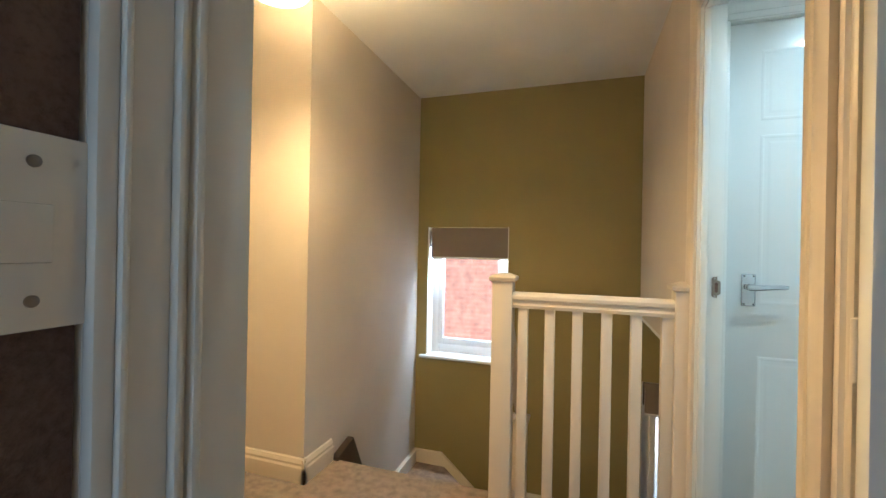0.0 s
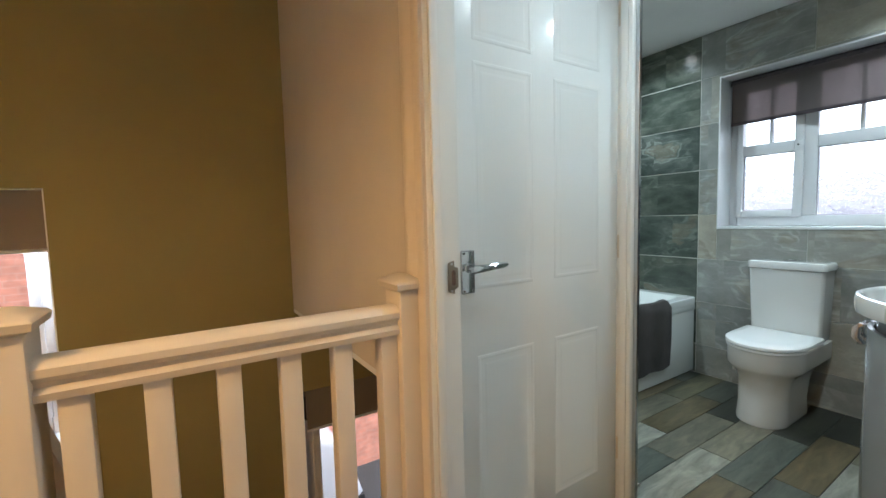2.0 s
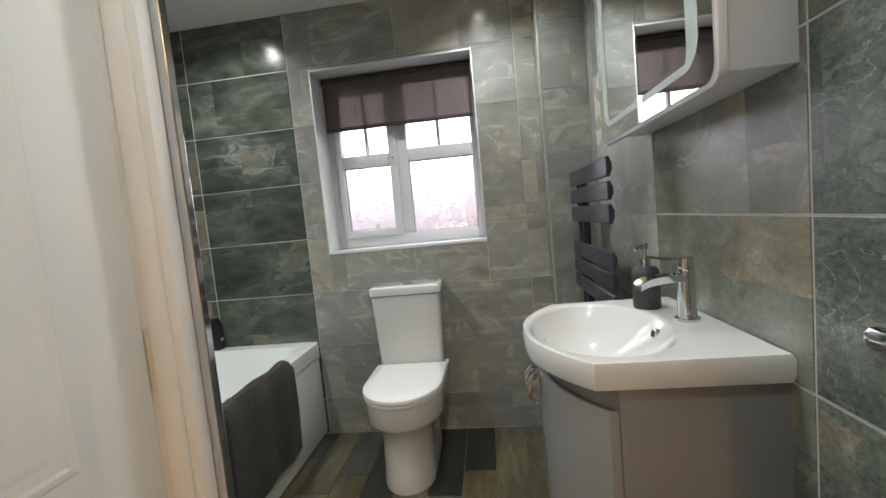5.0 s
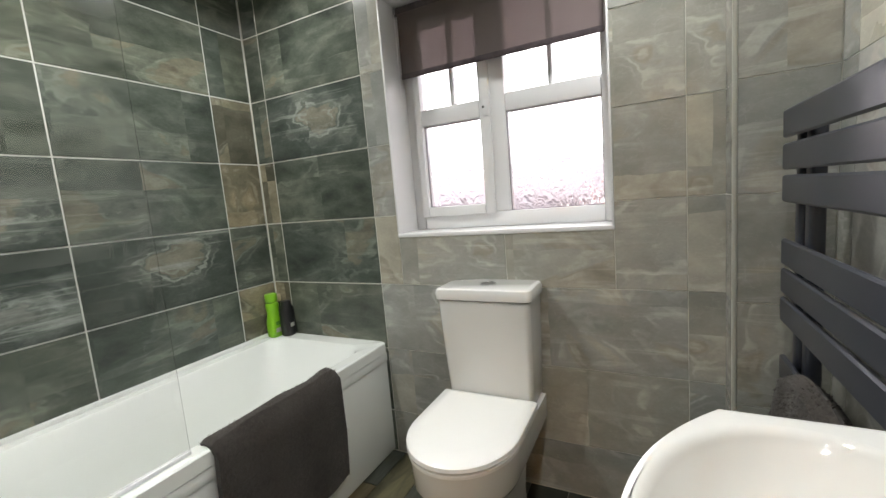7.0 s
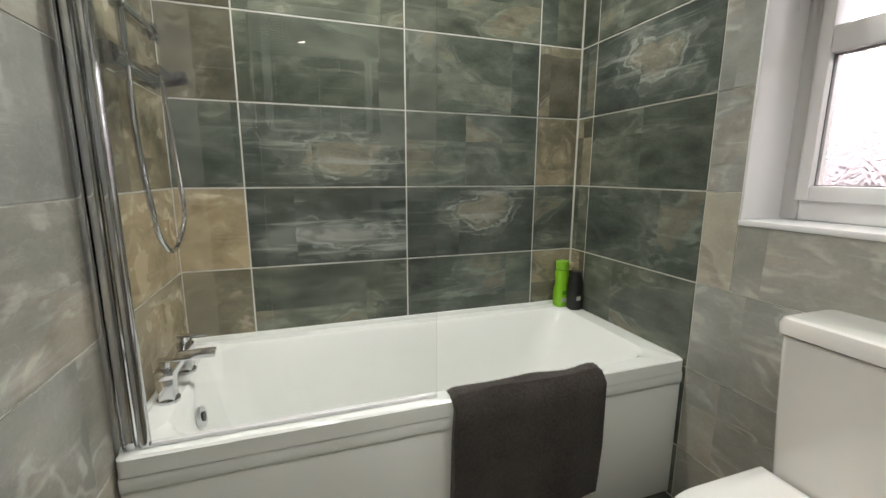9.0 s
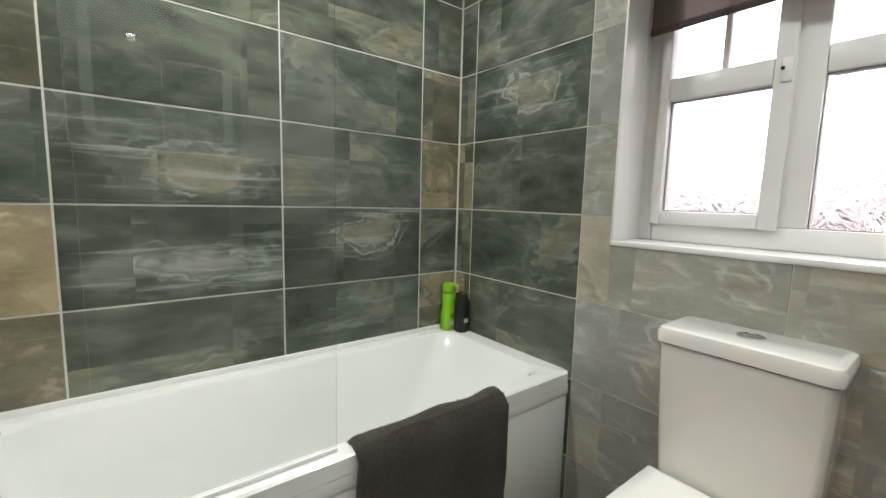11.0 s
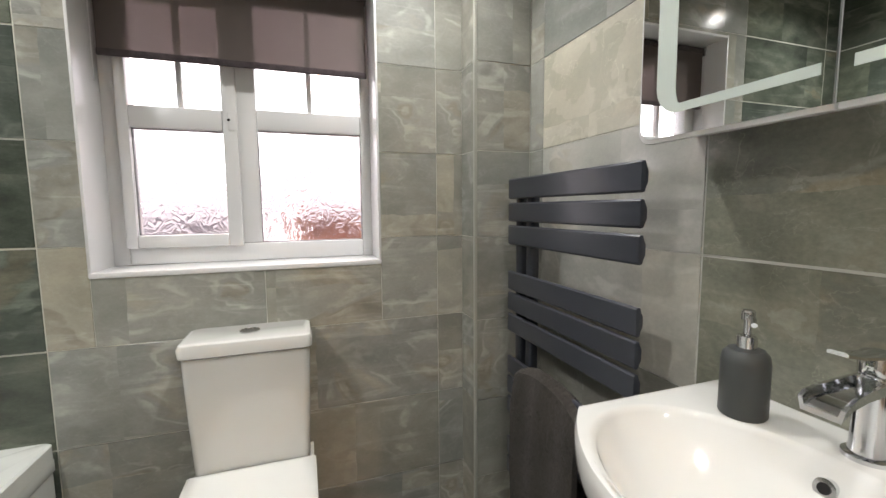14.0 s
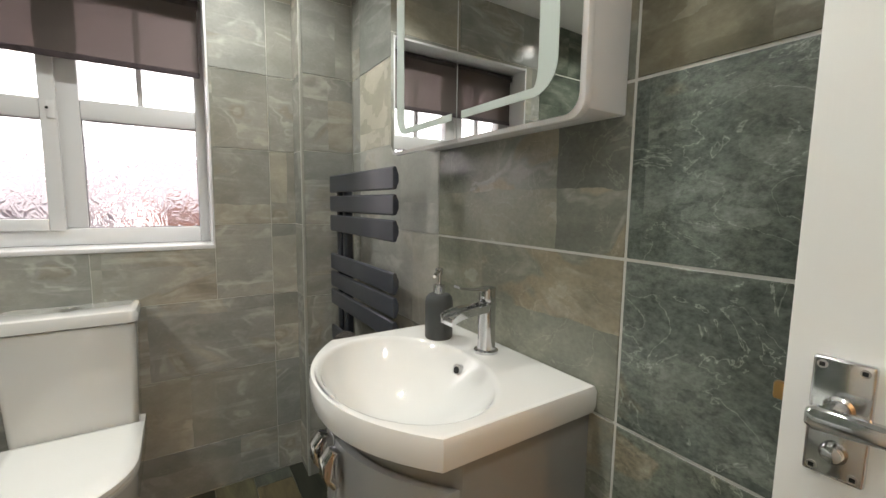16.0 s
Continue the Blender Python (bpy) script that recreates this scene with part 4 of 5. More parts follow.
part("nosing", box(new_bm(), -0.36, 0.41, 1.86, 1.95, -0.21, 0.025, 0.006), SATIN, bal, "white apron board at the floor's edge")

# pendant lamp over the landing
lamp = thing("pendant_lamp", (PENDANT[0], PENDANT[1], TOP), "pendant lamp with a cream shade and a lit warm bulb", "lamp")
bm = tube(new_bm(), [(PENDANT[0], PENDANT[1], 2.12), (PENDANT[0], PENDANT[1], TOP)], 0.003, 8)
part("cord", bm, UPVC, lamp)
part("ceiling_rose", lathe(new_bm(), [(0.045, 0.0), (0.04, -0.02), (0.012, -0.028)], (PENDANT[0], PENDANT[1], TOP), 24), UPVC, lamp)
bm = new_bm()
rings = []
for r, z in ((0.106, 1.982), (0.105, 1.988), (0.096, 2.056), (0.095, 2.062)):
    rings.append([(PENDANT[0] + r * math.cos(radians(a)), PENDANT[1] + r * math.sin(radians(a)), z) for a in range(0, 360, 10)])
loft(bm, rings, False, False)
part("shade", bm, SHADE, lamp)
bulb = part("bulb", lathe(new_bm(), [(0.01, 0.09), (0.014, 0.06), (0.03, 0.02), (0.033, 0.0), (0.025, -0.022), (0.008, -0.032)], (PENDANT[0], PENDANT[1], 2.03), 20), BULB, lamp, "glowing warm bulb")
bulb.visible_shadow = False

# ---- downlights ----
for sx, sy in SPOTS:
    d = thing("downlight", (sx, sy, TOP), "recessed chrome ceiling downlight, lit", "light", "bathroom downlights")
    part("bezel", lathe(new_bm(), [(0.043, 0.0), (0.041, -0.006), (0.032, -0.008), (0.03, 0.0)], (sx, sy, TOP), 28), CHROME, d)
    part("lens", lathe(new_bm(), [(0.027, -0.004), (0.026, -0.0095), (0.01, -0.0105)], (sx, sy, TOP), 24), SPOT_GLOW, d)

# ---- bath ----


def rounded(cx, cy, hx, hy, r, z, nc=6):
    pts = []
    for sx, sy, a in ((1, 1, 0), (-1, 1, 90), (-1, -1, 180), (1, -1, 270)):
        pts += [(x, y, z) for x, y in arc(cx + sx * (hx - r), cy + sy * (hy - r), r, a, a + 90, nc)]
    return pts


BX0, BX1, BY0, BY1, RIM = X_END + 0.006, X_WIN - 0.003, 2.425, Y_BATH - 0.004, 0.556
bath = thing("bathtub", ((BX0 + BX1) / 2, (BY0 + BY1) / 2, 0), "white acrylic bathtub with a plain front panel", "bathtub")
cx, cy, hx, hy = (BX0 + BX1) / 2, (BY0 + BY1) / 2, (BX1 - BX0) / 2, (BY1 - BY0) / 2
rings = [rounded(cx, cy, hx, hy, 0.02, RIM - 0.05), rounded(cx, cy, hx, hy, 0.02, RIM - 0.006), rounded(cx, cy, hx - 0.006, hy - 0.006, 0.02, RIM),
         rounded(cx - 0.005, cy, hx - 0.075, hy - 0.058, 0.09, RIM), rounded(cx - 0.005, cy, hx - 0.088, hy - 0.07, 0.09, RIM - 0.012),
         rounded(cx - 0.03, cy, hx - 0.16, hy - 0.095, 0.10, 0.36), rounded(cx - 0.05, cy, hx - 0.24, hy - 0.12, 0.11, 0.17), rounded(cx - 0.05, cy, hx - 0.30, hy - 0.17, 0.11, 0.135)]
part("tub", loft(new_bm(), rings, close_lo=False), ACRYLIC, bath)
bm = box(new_bm(), BX0 + 0.001, BX1 - 0.001, BY0 + 0.010, BY0 + 0.028, 0.012, RIM - 0.045, 0.003)
panel = part("front_panel", bm, ACRYLIC, bath)
part("rim_band", box(new_bm(), BX0 + 0.001, BX1 - 0.001, BY0 + 0.003, BY0 + 0.03, RIM - 0.093, RIM - 0.052, 0.005), ACRYLIC, bath)
bm = box(new_bm(), BX0 + 0.006, BX1 - 0.006, Y_BATH - 0.016, Y_BATH - 0.0025, RIM - 0.004, RIM + 0.020, 0.005)
box(bm, BX0 - 0.001, BX0 + 0.012, BY0 + 0.03, Y_BATH - 0.016, RIM - 0.004, RIM + 0.016, 0.005)
part("wall_seal", bm, ACRYLIC, bath, "white seal strip along the tiles")
part("plinth", box(new_bm(), BX0 + 0.004, BX1 - 0.004, BY0 + 0.05, BY0 + 0.06, -0.006, 0.03), BLACK, bath)
bm = tube(new_bm(), [(BX0 + 0.108, 2.72, 0.465), (BX0 + 0.118, 2.72, 0.467)], 0.033, 24)
part("overflow", bm, CHROME, bath, "chrome overflow plate")
part("overflow_slot", tube(new_bm(), [(BX0 + 0.117, 2.72, 0.467), (BX0 + 0.121, 2.72, 0.4675)], 0.015, 16), BLACK, bath)

# bath mixer tap on the rim's tap end
mixer = thing("bath_mixer_tap", (BX0 + 0.045, 2.74, RIM), "chrome bath filler tap on the rim", "tap")
bm = new_bm()
for y in (2.68, 2.87):
    box(bm, BX0 + 0.025, BX0 + 0.068, y - 0.022, y + 0.022, RIM, RIM + 0.075, 0.006)
    tube(bm, [(BX0 + 0.046, y, RIM), (BX0 + 0.046, y, RIM + 0.008)], 0.03, 20)
box(bm, BX0 + 0.02, BX0 + 0.072, 2.655, 2.895, RIM + 0.07, RIM + 0.100, 0.008)
part("body", bm, CHROME, mixer)
part("spout", tube(new_bm(), [(BX0 + 0.06, 2.775, RIM + 0.088), (BX0 + 0.10, 2.775, RIM + 0.094), (BX0 + 0.148, 2.775, RIM + 0.094), (BX0 + 0.156, 2.775, RIM + 0.092)], 0.016, 18), CHROME, mixer)
for y in (2.68, 2.87):
    part("handle", box(new_bm(), BX0 + 0.03, BX0 + 0.115, y - 0.011, y + 0.011, RIM + 0.118, RIM + 0.128, 0.004), CHROME, mixer)
    part("spindle_neck", tube(new_bm(), [(BX0 + 0.045, y, RIM + 0.10), (BX0 + 0.045, y, RIM + 0.12)], 0.014, 16), CHROME, mixer)

# shower on the tap end wall
shower = thing("shower_set", (X_END + 0.03, 2.70, 1.1), "chrome bar shower valve with hose and dark spray head", "shower")
SX, SZ = X_END + 0.055, 1.462
part("bar_valve", tube(new_bm(), [(SX, 2.60, SZ), (SX, 2.79, SZ)], 0.020, 18), CHROME, shower)
for y in (2.575, 2.815):
    bm = tube(new_bm(), [(SX, y - 0.026, SZ), (SX, y - 0.022, SZ), (SX, y + 0.022, SZ), (SX, y + 0.026, SZ)], 0.027, 18)
    box(bm, SX + 0.02, SX + 0.036, y - 0.008, y + 0.008, SZ - 0.006, SZ + 0.006, 0.002)
    part("knob", bm, CHROME, shower)
for y in (2.63, 2.76):
    part("wall_elbow", tube(new_bm(), [(X_END + 0.003, y, SZ), (SX - 0.01, y, SZ)], 0.018, 14), CHROME, shower)
part("riser_rail", tube(new_bm(), [(SX, 2.665, SZ + 0.02), (SX, 2.665, 2.12)], 0.010, 14), CHROME, shower)
part("slider", box(new_bm(), SX - 0.018, SX + 0.018, 2.65, 2.885, 1.588, 1.610, 0.006), CHROME, shower)
part("slider_knob", tube(new_bm(), [(SX, 2.885, 1.575), (SX, 2.885, 1.622)], 0.021, 16), CHROME, shower)
part("hand_spray", tube(new_bm(), [(SX + 0.01, 2.86, 1.50), (SX + 0.025, 2.91, 1.492), (SX + 0.035, 2.96, 1.485)], 0.013, 12), CHROME, shower)
part("spray_head", tube(new_bm(), [(SX + 0.03, 2.955, 1.497), (SX + 0.033, 2.962, 1.487), (SX + 0.035, 2.966, 1.478)], 0.036, 24), BLACK, shower, "dark spray head")
KNOTS = [Vector((SX + 0.012 + 0.03 * bow, y, z)) for y, z, bow in ((2.635, 1.45, 0), (2.585, 1.29, 0.5), (2.572, 1.14, 1), (2.615, 1.035, 1), (2.70, 0.988, 1), (2.79, 1.012, 1), (2.86, 1.09, 1), (2.885, 1.28, 0.5), (2.895, 1.47, 0))]
hose = []
for i in range(len(KNOTS) - 1):
    p0, p1, p2, p3 = KNOTS[max(i - 1, 0)], KNOTS[i], KNOTS[i + 1], KNOTS[min(i + 2, len(KNOTS) - 1)]
    for u in (0.0, 0.2, 0.4, 0.6, 0.8):
        hose.append(0.5 * (2 * p1 + (p2 - p0) * u + (2 * p0 - 5 * p1 + 4 * p2 - p3) * u * u + (3 * p1 - p0 - 3 * p2 + p3) * u ** 3))
hose.append(KNOTS[-1])
part("hose", tube(new_bm(), hose, 0.0075, 10), CHROME, shower, "chrome ribbed hose")

# folding glass bath screen, turned back along the tap end
screen = thing("bath_screen", (X_END + 0.03, 2.45, RIM), "clear glass bath screen with chrome posts", "shower screen")
part("wall_channel", box(new_bm(), X_END + 0.001, X_END + 0.020, 2.448, 2.482, RIM, 1.98, 0.003), CHROME, screen)
part("post", box(new_bm(), X_END + 0.022, X_END + 0.044, 2.449, 2.473, RIM + 0.002, 1.98, 0.005), CHROME, screen)
part("post", tube(new_bm(), [(X_END + 0.060, 2.462, RIM + 0.004), (X_END + 0.060, 2.462, 1.98)], 0.0135, 16), CHROME, screen)
g = part("glass_panel", box(new_bm(), X_END + 0.073, X_END + 0.79, 2.4585, 2.4615, RIM + 0.012, 1.97), CLEAR, screen, smooth=False)
g.visible_shadow = False
part("seal", box(new_bm(), X_END + 0.075, X_END + 0.79, 2.452, 2.468, RIM + 0.001, RIM + 0.012, 0.002), UPVC, screen)



def add_pile(towel, count, length, seed):
    """Short loops of the towelling that stand off its surface."""
    r = random.Random(seed)
    me = towel.data
    faces = [f for f in me.polygons if f.area > 1e-7]
    picks = r.choices(faces, [f.area for f in faces], k=count)
    verts, tris = [], []
    for f in picks:
        c = [me.vertices[i].co for i in f.vertices[:4]]
        u, w = r.random(), r.random()
        p = c[0].lerp(c[1], u).lerp(c[-1].lerp(c[2], u), w)
        side = Vector((r.uniform(-1, 1), r.uniform(-1, 1), r.uniform(-1, 1))).normalized() * 0.0012
        tip = f.normal * length * r.uniform(0.5, 1.3) + Vector((r.uniform(-1, 1), r.uniform(-1, 1), r.uniform(-1.4, 0.4))) * length * 0.6
        k = len(verts)
        verts += [p - side, p + side, p + tip]
        tris.append((k, k + 1, k + 2))
    pile = bpy.data.meshes.new("pile")
    pile.from_pydata(verts, [], tris)
    pile.materials.append(TOWEL)
    ob = new("towel_nap", pile)
    ob.parent = towel
    tagged(ob, "fuzzy loop pile", kind="stuff")


# towel over the bath's front edge
bm = new_bm()
prof = [(2.505, 0.40), (2.50, 0.50), (2.487, 0.560), (2.455, 0.578), (2.425, 0.575), (2.404, 0.545), (2.398, 0.45), (2.402, 0.30), (2.405, 0.125),
        (2.422, 0.125), (2.420, 0.30), (2.417, 0.45), (2.422, 0.535), (2.440, 0.556), (2.465, 0.556), (2.48, 0.50), (2.484, 0.40)]
rings = []
for i in range(29):
    x = 2.168 + 0.53 * i / 28
    e = min(i, 28 - i)
    rings.append([(x + 0.006 * math.sin(z * 25 + 1), y + 0.004 * math.sin(x * 31) * (1 if k < 9 else 1), z + (0.004 * math.sin(x * 23 + k)) - (0.012 if e == 0 and 1 < k < 6 else 0)) for k, (y, z) in enumerate(prof)])
loft(bm, rings)
bath_towel = solid("bath_towel", bm, TOWEL, "dark brown-grey towel hanging over the bath's edge", "towel", base=(2.43, 2.43, 0.555))
add_pile(bath_towel, 12000, 0.0055, 3)

# bottles in the corner
GX, GY, KX, KY, CX, CZ = 2.982, 3.082, 3.018, 3.022, 3.032, 3.09
b1 = thing("shampoo_bottle", (GX, GY, RIM), "lime green shampoo bottle on the bath's edge", "bottle")
rings = [rounded(GX, GY, a, b, min(a, b) * 0.9, RIM + z, 4) for a, b, z in ((0.031, 0.027, 0.001), (0.037, 0.031, 0.007), (0.039, 0.033, 0.05), (0.037, 0.031, 0.085), (0.030, 0.027, 0.115), (0.029, 0.026, 0.135), (0.034, 0.03, 0.165), (0.031, 0.027, 0.182), (0.022, 0.02, 0.186))]
part("bottle", loft(new_bm(), rings), GREEN, b1)
rings = [rounded(GX, GY, a, b, min(a, b) * 0.9, RIM + z, 4) for a, b, z in ((0.029, 0.025, 0.188), (0.031, 0.027, 0.192), (0.031, 0.027, 0.226), (0.027, 0.023, 0.231))]
part("cap", loft(new_bm(), rings), GREEN, b1)
part("label_mark", box(new_bm(), GX - 0.02, GX + 0.02, GY - 0.0345, GY - 0.0320, RIM + 0.028, RIM + 0.05, 0.001), LABEL, b1)
part("label_mark", box(new_bm(), GX - 0.014, GX + 0.014, GY - 0.0325, GY - 0.0300, RIM + 0.065, RIM + 0.085, 0.001), GREEN_DARK, b1)
b2 = thing("shower_gel_bottle", (KX, KY, RIM), "black shower gel bottle on the bath's edge", "bottle")
rings = [rounded(KX, KY, a, b, min(a, b) * 0.8, RIM + z, 4) for a, b, z in ((0.03, 0.028, 0.001), (0.034, 0.032, 0.008), (0.035, 0.032, 0.12), (0.031, 0.029, 0.155), (0.024, 0.022, 0.168), (0.024, 0.022, 0.182), (0.02, 0.018, 0.186))]
part("bottle", loft(new_bm(), rings), BLACK, b2)
part("label_mark", box(new_bm(), KX - 0.012, KX + 0.012, KY - 0.0335, KY - 0.0315, RIM + 0.05, RIM + 0.07, 0.001), LABEL, b2)
b3 = thing("small_bottle", (CX, CZ, RIM), "small bottle with a cream cap behind the gel", "bottle")
part("bottle", lathe(new_bm(), [(0.02, 0.001), (0.022, 0.01), (0.022, 0.165), (0.012, 0.178)], (CX, CZ, RIM), 20), BLACK, b3)
part("cap", lathe(new_bm(), [(0.014, 0.178), (0.015, 0.183), (0.015, 0.212), (0.012, 0.216)], (CX, CZ, RIM), 20), CREAM_CAP, b3)

# ---- toilet ----
wc = thing("toilet", (2.75, 1.855, 0), "white close-coupled toilet with its lid down", "toilet")
CY = 1.855


def pan_ring(x_front, x_back, half, z, n=40):
    """A D shaped ring: straight at the back, round in front."""
    pts = []
    r = half
    xc = x_front + r * 1.15
    for i in range(n + 1):
        a = radians(90 + 180 * i / n)
        pts.append((xc + r * 1.15 * math.cos(a), CY + r * math.sin(a), z))
    pts += [(x_back, CY - half, z), (x_back, CY + half, z)]
    return pts


part("pan", loft(new_bm(), [pan_ring(2.50, 2.90, 0.118, 0.0), pan_ring(2.497, 2.90, 0.121, 0.02), pan_ring(2.51, 2.90, 0.116, 0.10), pan_ring(2.512, 2.93, 0.118, 0.20), pan_ring(2.505, 2.96, 0.125, 0.25),
                            pan_ring(2.49, 3.0, 0.145, 0.285), pan_ring(2.466, 3.02, 0.172, 0.305), pan_ring(2.456, 3.04, 0.179, 0.322), pan_ring(2.452, 3.04, 0.18, 0.415)]), CERAMIC, wc)
part("seat", loft(new_bm(), [pan_ring(2.452, 2.885, 0.180, 0.416), pan_ring(2.446, 2.887, 0.184, 0.419), pan_ring(2.446, 2.887, 0.184, 0.430), pan_ring(2.452, 2.885, 0.180, 0.433)]), SEAT_PLASTIC, wc)
part("lid", loft(new_bm(), [pan_ring(2.45, 2.885, 0.181, 0.436), pan_ring(2.443, 2.887, 0.186, 0.440), pan_ring(2.445, 2.887, 0.185, 0.452), pan_ring(2.46, 2.88, 0.176, 0.459), pan_ring(2.52, 2.86, 0.14, 0.462)]), SEAT_PLASTIC, wc)
for y in (1.715, 1.995):
    part("seat_hinge", tube(new_bm(), [(2.90, y - 0.02, 0.44), (2.90, y + 0.02, 0.44)], 0.011, 14), CHROME, wc)
bm = new_bm()
rings = []
for z, xf, h, r in ((0.416, 2.905, 0.162, 0.02), (0.43, 2.895, 0.168, 0.02), (0.62, 2.882, 0.174, 0.02), (0.82, 2.872, 0.180, 0.02)):
    rings.append(rounded((xf + 3.052) / 2, CY, (3.052 - xf) / 2, h, r, z, 5))
part("cistern", loft(bm, rings), CERAMIC, wc)
rings = []
for z, o in ((0.822, -0.004), (0.826, 0.006), (0.852, 0.008), (0.864, 0.002), (0.867, -0.006)):
    rings.append(rounded((2.868 + 3.053) / 2, CY, (3.053 - 2.868) / 2 + o * 0.6, 0.181 + o, 0.022, z, 5))
part("cistern_lid", loft(new_bm(), rings), CERAMIC, wc)
part("flush_button", lathe(new_bm(), [(0.03, 0.866), (0.03, 0.871), (0.024, 0.873), (0.0235, 0.8715), (0.006, 0.8715)], (2.962, CY, 0), 28), CHROME, wc)

# ---- basin and vanity unit ----
VX, VW = 1.881, 0.267                                  # middle and half width of the basin


def basin_edge(a, grow=0.0):
    """The outline of the basin, by angle from its bowl's centre: straight back and sides, bowed front."""
    c, s = math.cos(a), math.sin(a)
    cxx, cyy = VX, 1.10
    lo, hi = 0.0, 1.0
    for _ in range(34):
        m = (lo + hi) / 2
        x, y = m * c, cyy + m * s
        front = 1.333 + grow - 0.113 * min(1.0, abs(x) / VW) ** 2.2
        inside = abs(x) <= VW + grow and Y_SINK + 0.002 <= y <= front
        lo, hi = (m, hi) if inside else (lo, m)
    return cxx + lo * c, cyy + lo * s


N = 120
ANG = [2 * math.pi * i / N for i in range(N)]
for corner in ((VW, 1.22), (-VW, 1.22), (VW, Y_SINK + 0.002), (-VW, Y_SINK + 0.002)):
    a = math.atan2(corner[1] - 1.10, corner[0]) % (2 * math.pi)
    k = min(range(N), key=lambda i: abs(ANG[i] - a))
    ANG[k] = a


def basin_ring(scale_in, z, grow=0.0):
    pts = []
    for a in ANG:
        x, y = basin_edge(a, grow)
        pts.append((VX + (x - VX) * scale_in, 1.10 + (y - 1.10) * scale_in, z))
    return pts


def bowl_ring(rx, ry, cyy, z):
    return [(VX + rx * math.cos(a), cyy + ry * math.sin(a), z) for a in ANG]


ZB = 0.893
basin = thing("washbasin", (VX, 1.08, 0.83), "white ceramic washbasin with a bowed front", "washbasin")
part("bowl", loft(new_bm(), [basin_ring(0.92, ZB - 0.060), basin_ring(0.985, ZB - 0.055), basin_ring(0.997, ZB - 0.042), basin_ring(1.0, ZB - 0.012), basin_ring(0.985, ZB - 0.001), basin_ring(0.965, ZB), basin_ring(0.95, ZB), bowl_ring(0.240, 0.176, 1.148, ZB),
                              bowl_ring(0.236, 0.172, 1.148, ZB - 0.0005), bowl_ring(0.229, 0.166, 1.148, ZB - 0.004)]
     + [bowl_ring(0.226 * math.cos(a), 0.163 * math.cos(a), 1.148 + 0.034 * math.sin(a) ** 2, ZB - 0.008 - 0.115 * math.sin(a) ** 1.8) for a in (radians(3 + 5.5 * k) for k in range(15))]
     + [bowl_ring(0.018, 0.018, 1.182, ZB - 0.1235)], close_lo=False), CERAMIC, basin)
part("waste", lathe(new_bm(), [(0.026, 0.0), (0.025, 0.004), (0.020, 0.006), (0.018, 0.004), (0.008, 0.008)], (VX, 1.182, ZB - 0.1235), 28), CHROME, basin)
part("overflow_ring", tube(new_bm(), [(VX, 0.996, ZB - 0.036), (VX, 1.012, ZB - 0.031)], 0.014, 20), CHROME, basin)
part("overflow_hole", tube(new_bm(), [(VX, 1.006, ZB - 0.033), (VX, 1.0135, ZB - 0.0305)], 0.008, 16), BLACK, basin)

vanity = thing("vanity_unit", (VX, 1.05, 0), "gloss grey bow-fronted vanity unit under the basin", "cabinet")


def vanity_outline(inset, front):
    pts = [(VX + VW - inset, Y_SINK + 0.002)]
    for i in range(25):
        u = 1 - 2 * i / 24
        pts.append((VX + u * (VW - inset), front - 0.108 * abs(u) ** 2.2))
    pts.append((VX - VW + inset, Y_SINK + 0.002))
    return pts


bm = prism(new_bm(), vanity_outline(0.016, 1.28), 0.002, ZB - 0.057)
bmesh.ops.delete(bm, geom=[f for f in bm.faces if f.normal.z > 0.9], context="FACES_ONLY")
part("body", bm, GREIGE, vanity)


def vanity_door(u0, u1):
    pts, back = [], []
    for i in range(13):
        u = u0 + (u1 - u0) * i / 12
        y = 1.28 - 0.108 * abs(u) ** 2.2
        pts.append((VX + u * (VW - 0.014), y + 0.020))
        back.append((VX + u * (VW - 0.014), y + 0.002))
    d = part("door", prism(new_bm(), pts + back[::-1], 0.06, ZB - 0.105, "z", 0.002), GREIGE, vanity)
    return d


dl, dr = vanity_door(-0.99, -0.008), vanity_door(0.008, 0.99)
for d, u in ((dl, -0.12), (dr, 0.12)):
    x = VX + u * VW
    bm = new_bm()
    pts = []
    for i in range(9):
        a = i / 8
        pts.append((x + (a - 0.5) * 0.02, 1.30 + 0.028 * math.sin(a * math.pi), 0.775 - 0.0 * a))
    prism(bm, [(1.303, 0.715), (1.318, 0.712), (1.335, 0.735), (1.335, 0.765), (1.318, 0.785), (1.303, 0.782), (1.316, 0.765), (1.318, 0.735)], x - 0.016, x + 0.016, "x", 0.002)
    part("handle", bm, CHROME, d, "chrome bow handle")

# basin tap
tap = thing("basin_mixer_tap", (VX - 0.005, 0.930, ZB), "chrome waterfall basin mixer with a flat lever", "tap")
tx, ty = VX - 0.005, 0.930
part("base_ring", lathe(new_bm(), [(0.029, 0.0), (0.029, 0.006), (0.025, 0.009)], (tx, ty, ZB), 28), CHROME, tap)
part("body", lathe(new_bm(), [(0.023, 0.006), (0.021, 0.02), (0.0205, 0.10), (0.0215, 0.121), (0.019, 0.123)], (tx, ty, ZB), 28), CHROME, tap)
sp = [[(tx + w, y, ZB + z) for w, z in ((-a, b), (-a * 0.85, b - 0.018), (a * 0.85, b - 0.018), (a, b), (a * 0.8, b), (a * 0.7, b - 0.010), (-a * 0.7, b - 0.010), (-a * 0.8, b))]
      for y, a, b in ((ty + 0.005, 0.021, 0.118), (ty + 0.05, 0.022, 0.116), (ty + 0.085, 0.025, 0.112), (ty + 0.105, 0.027, 0.106), (ty + 0.114, 0.027, 0.100))]
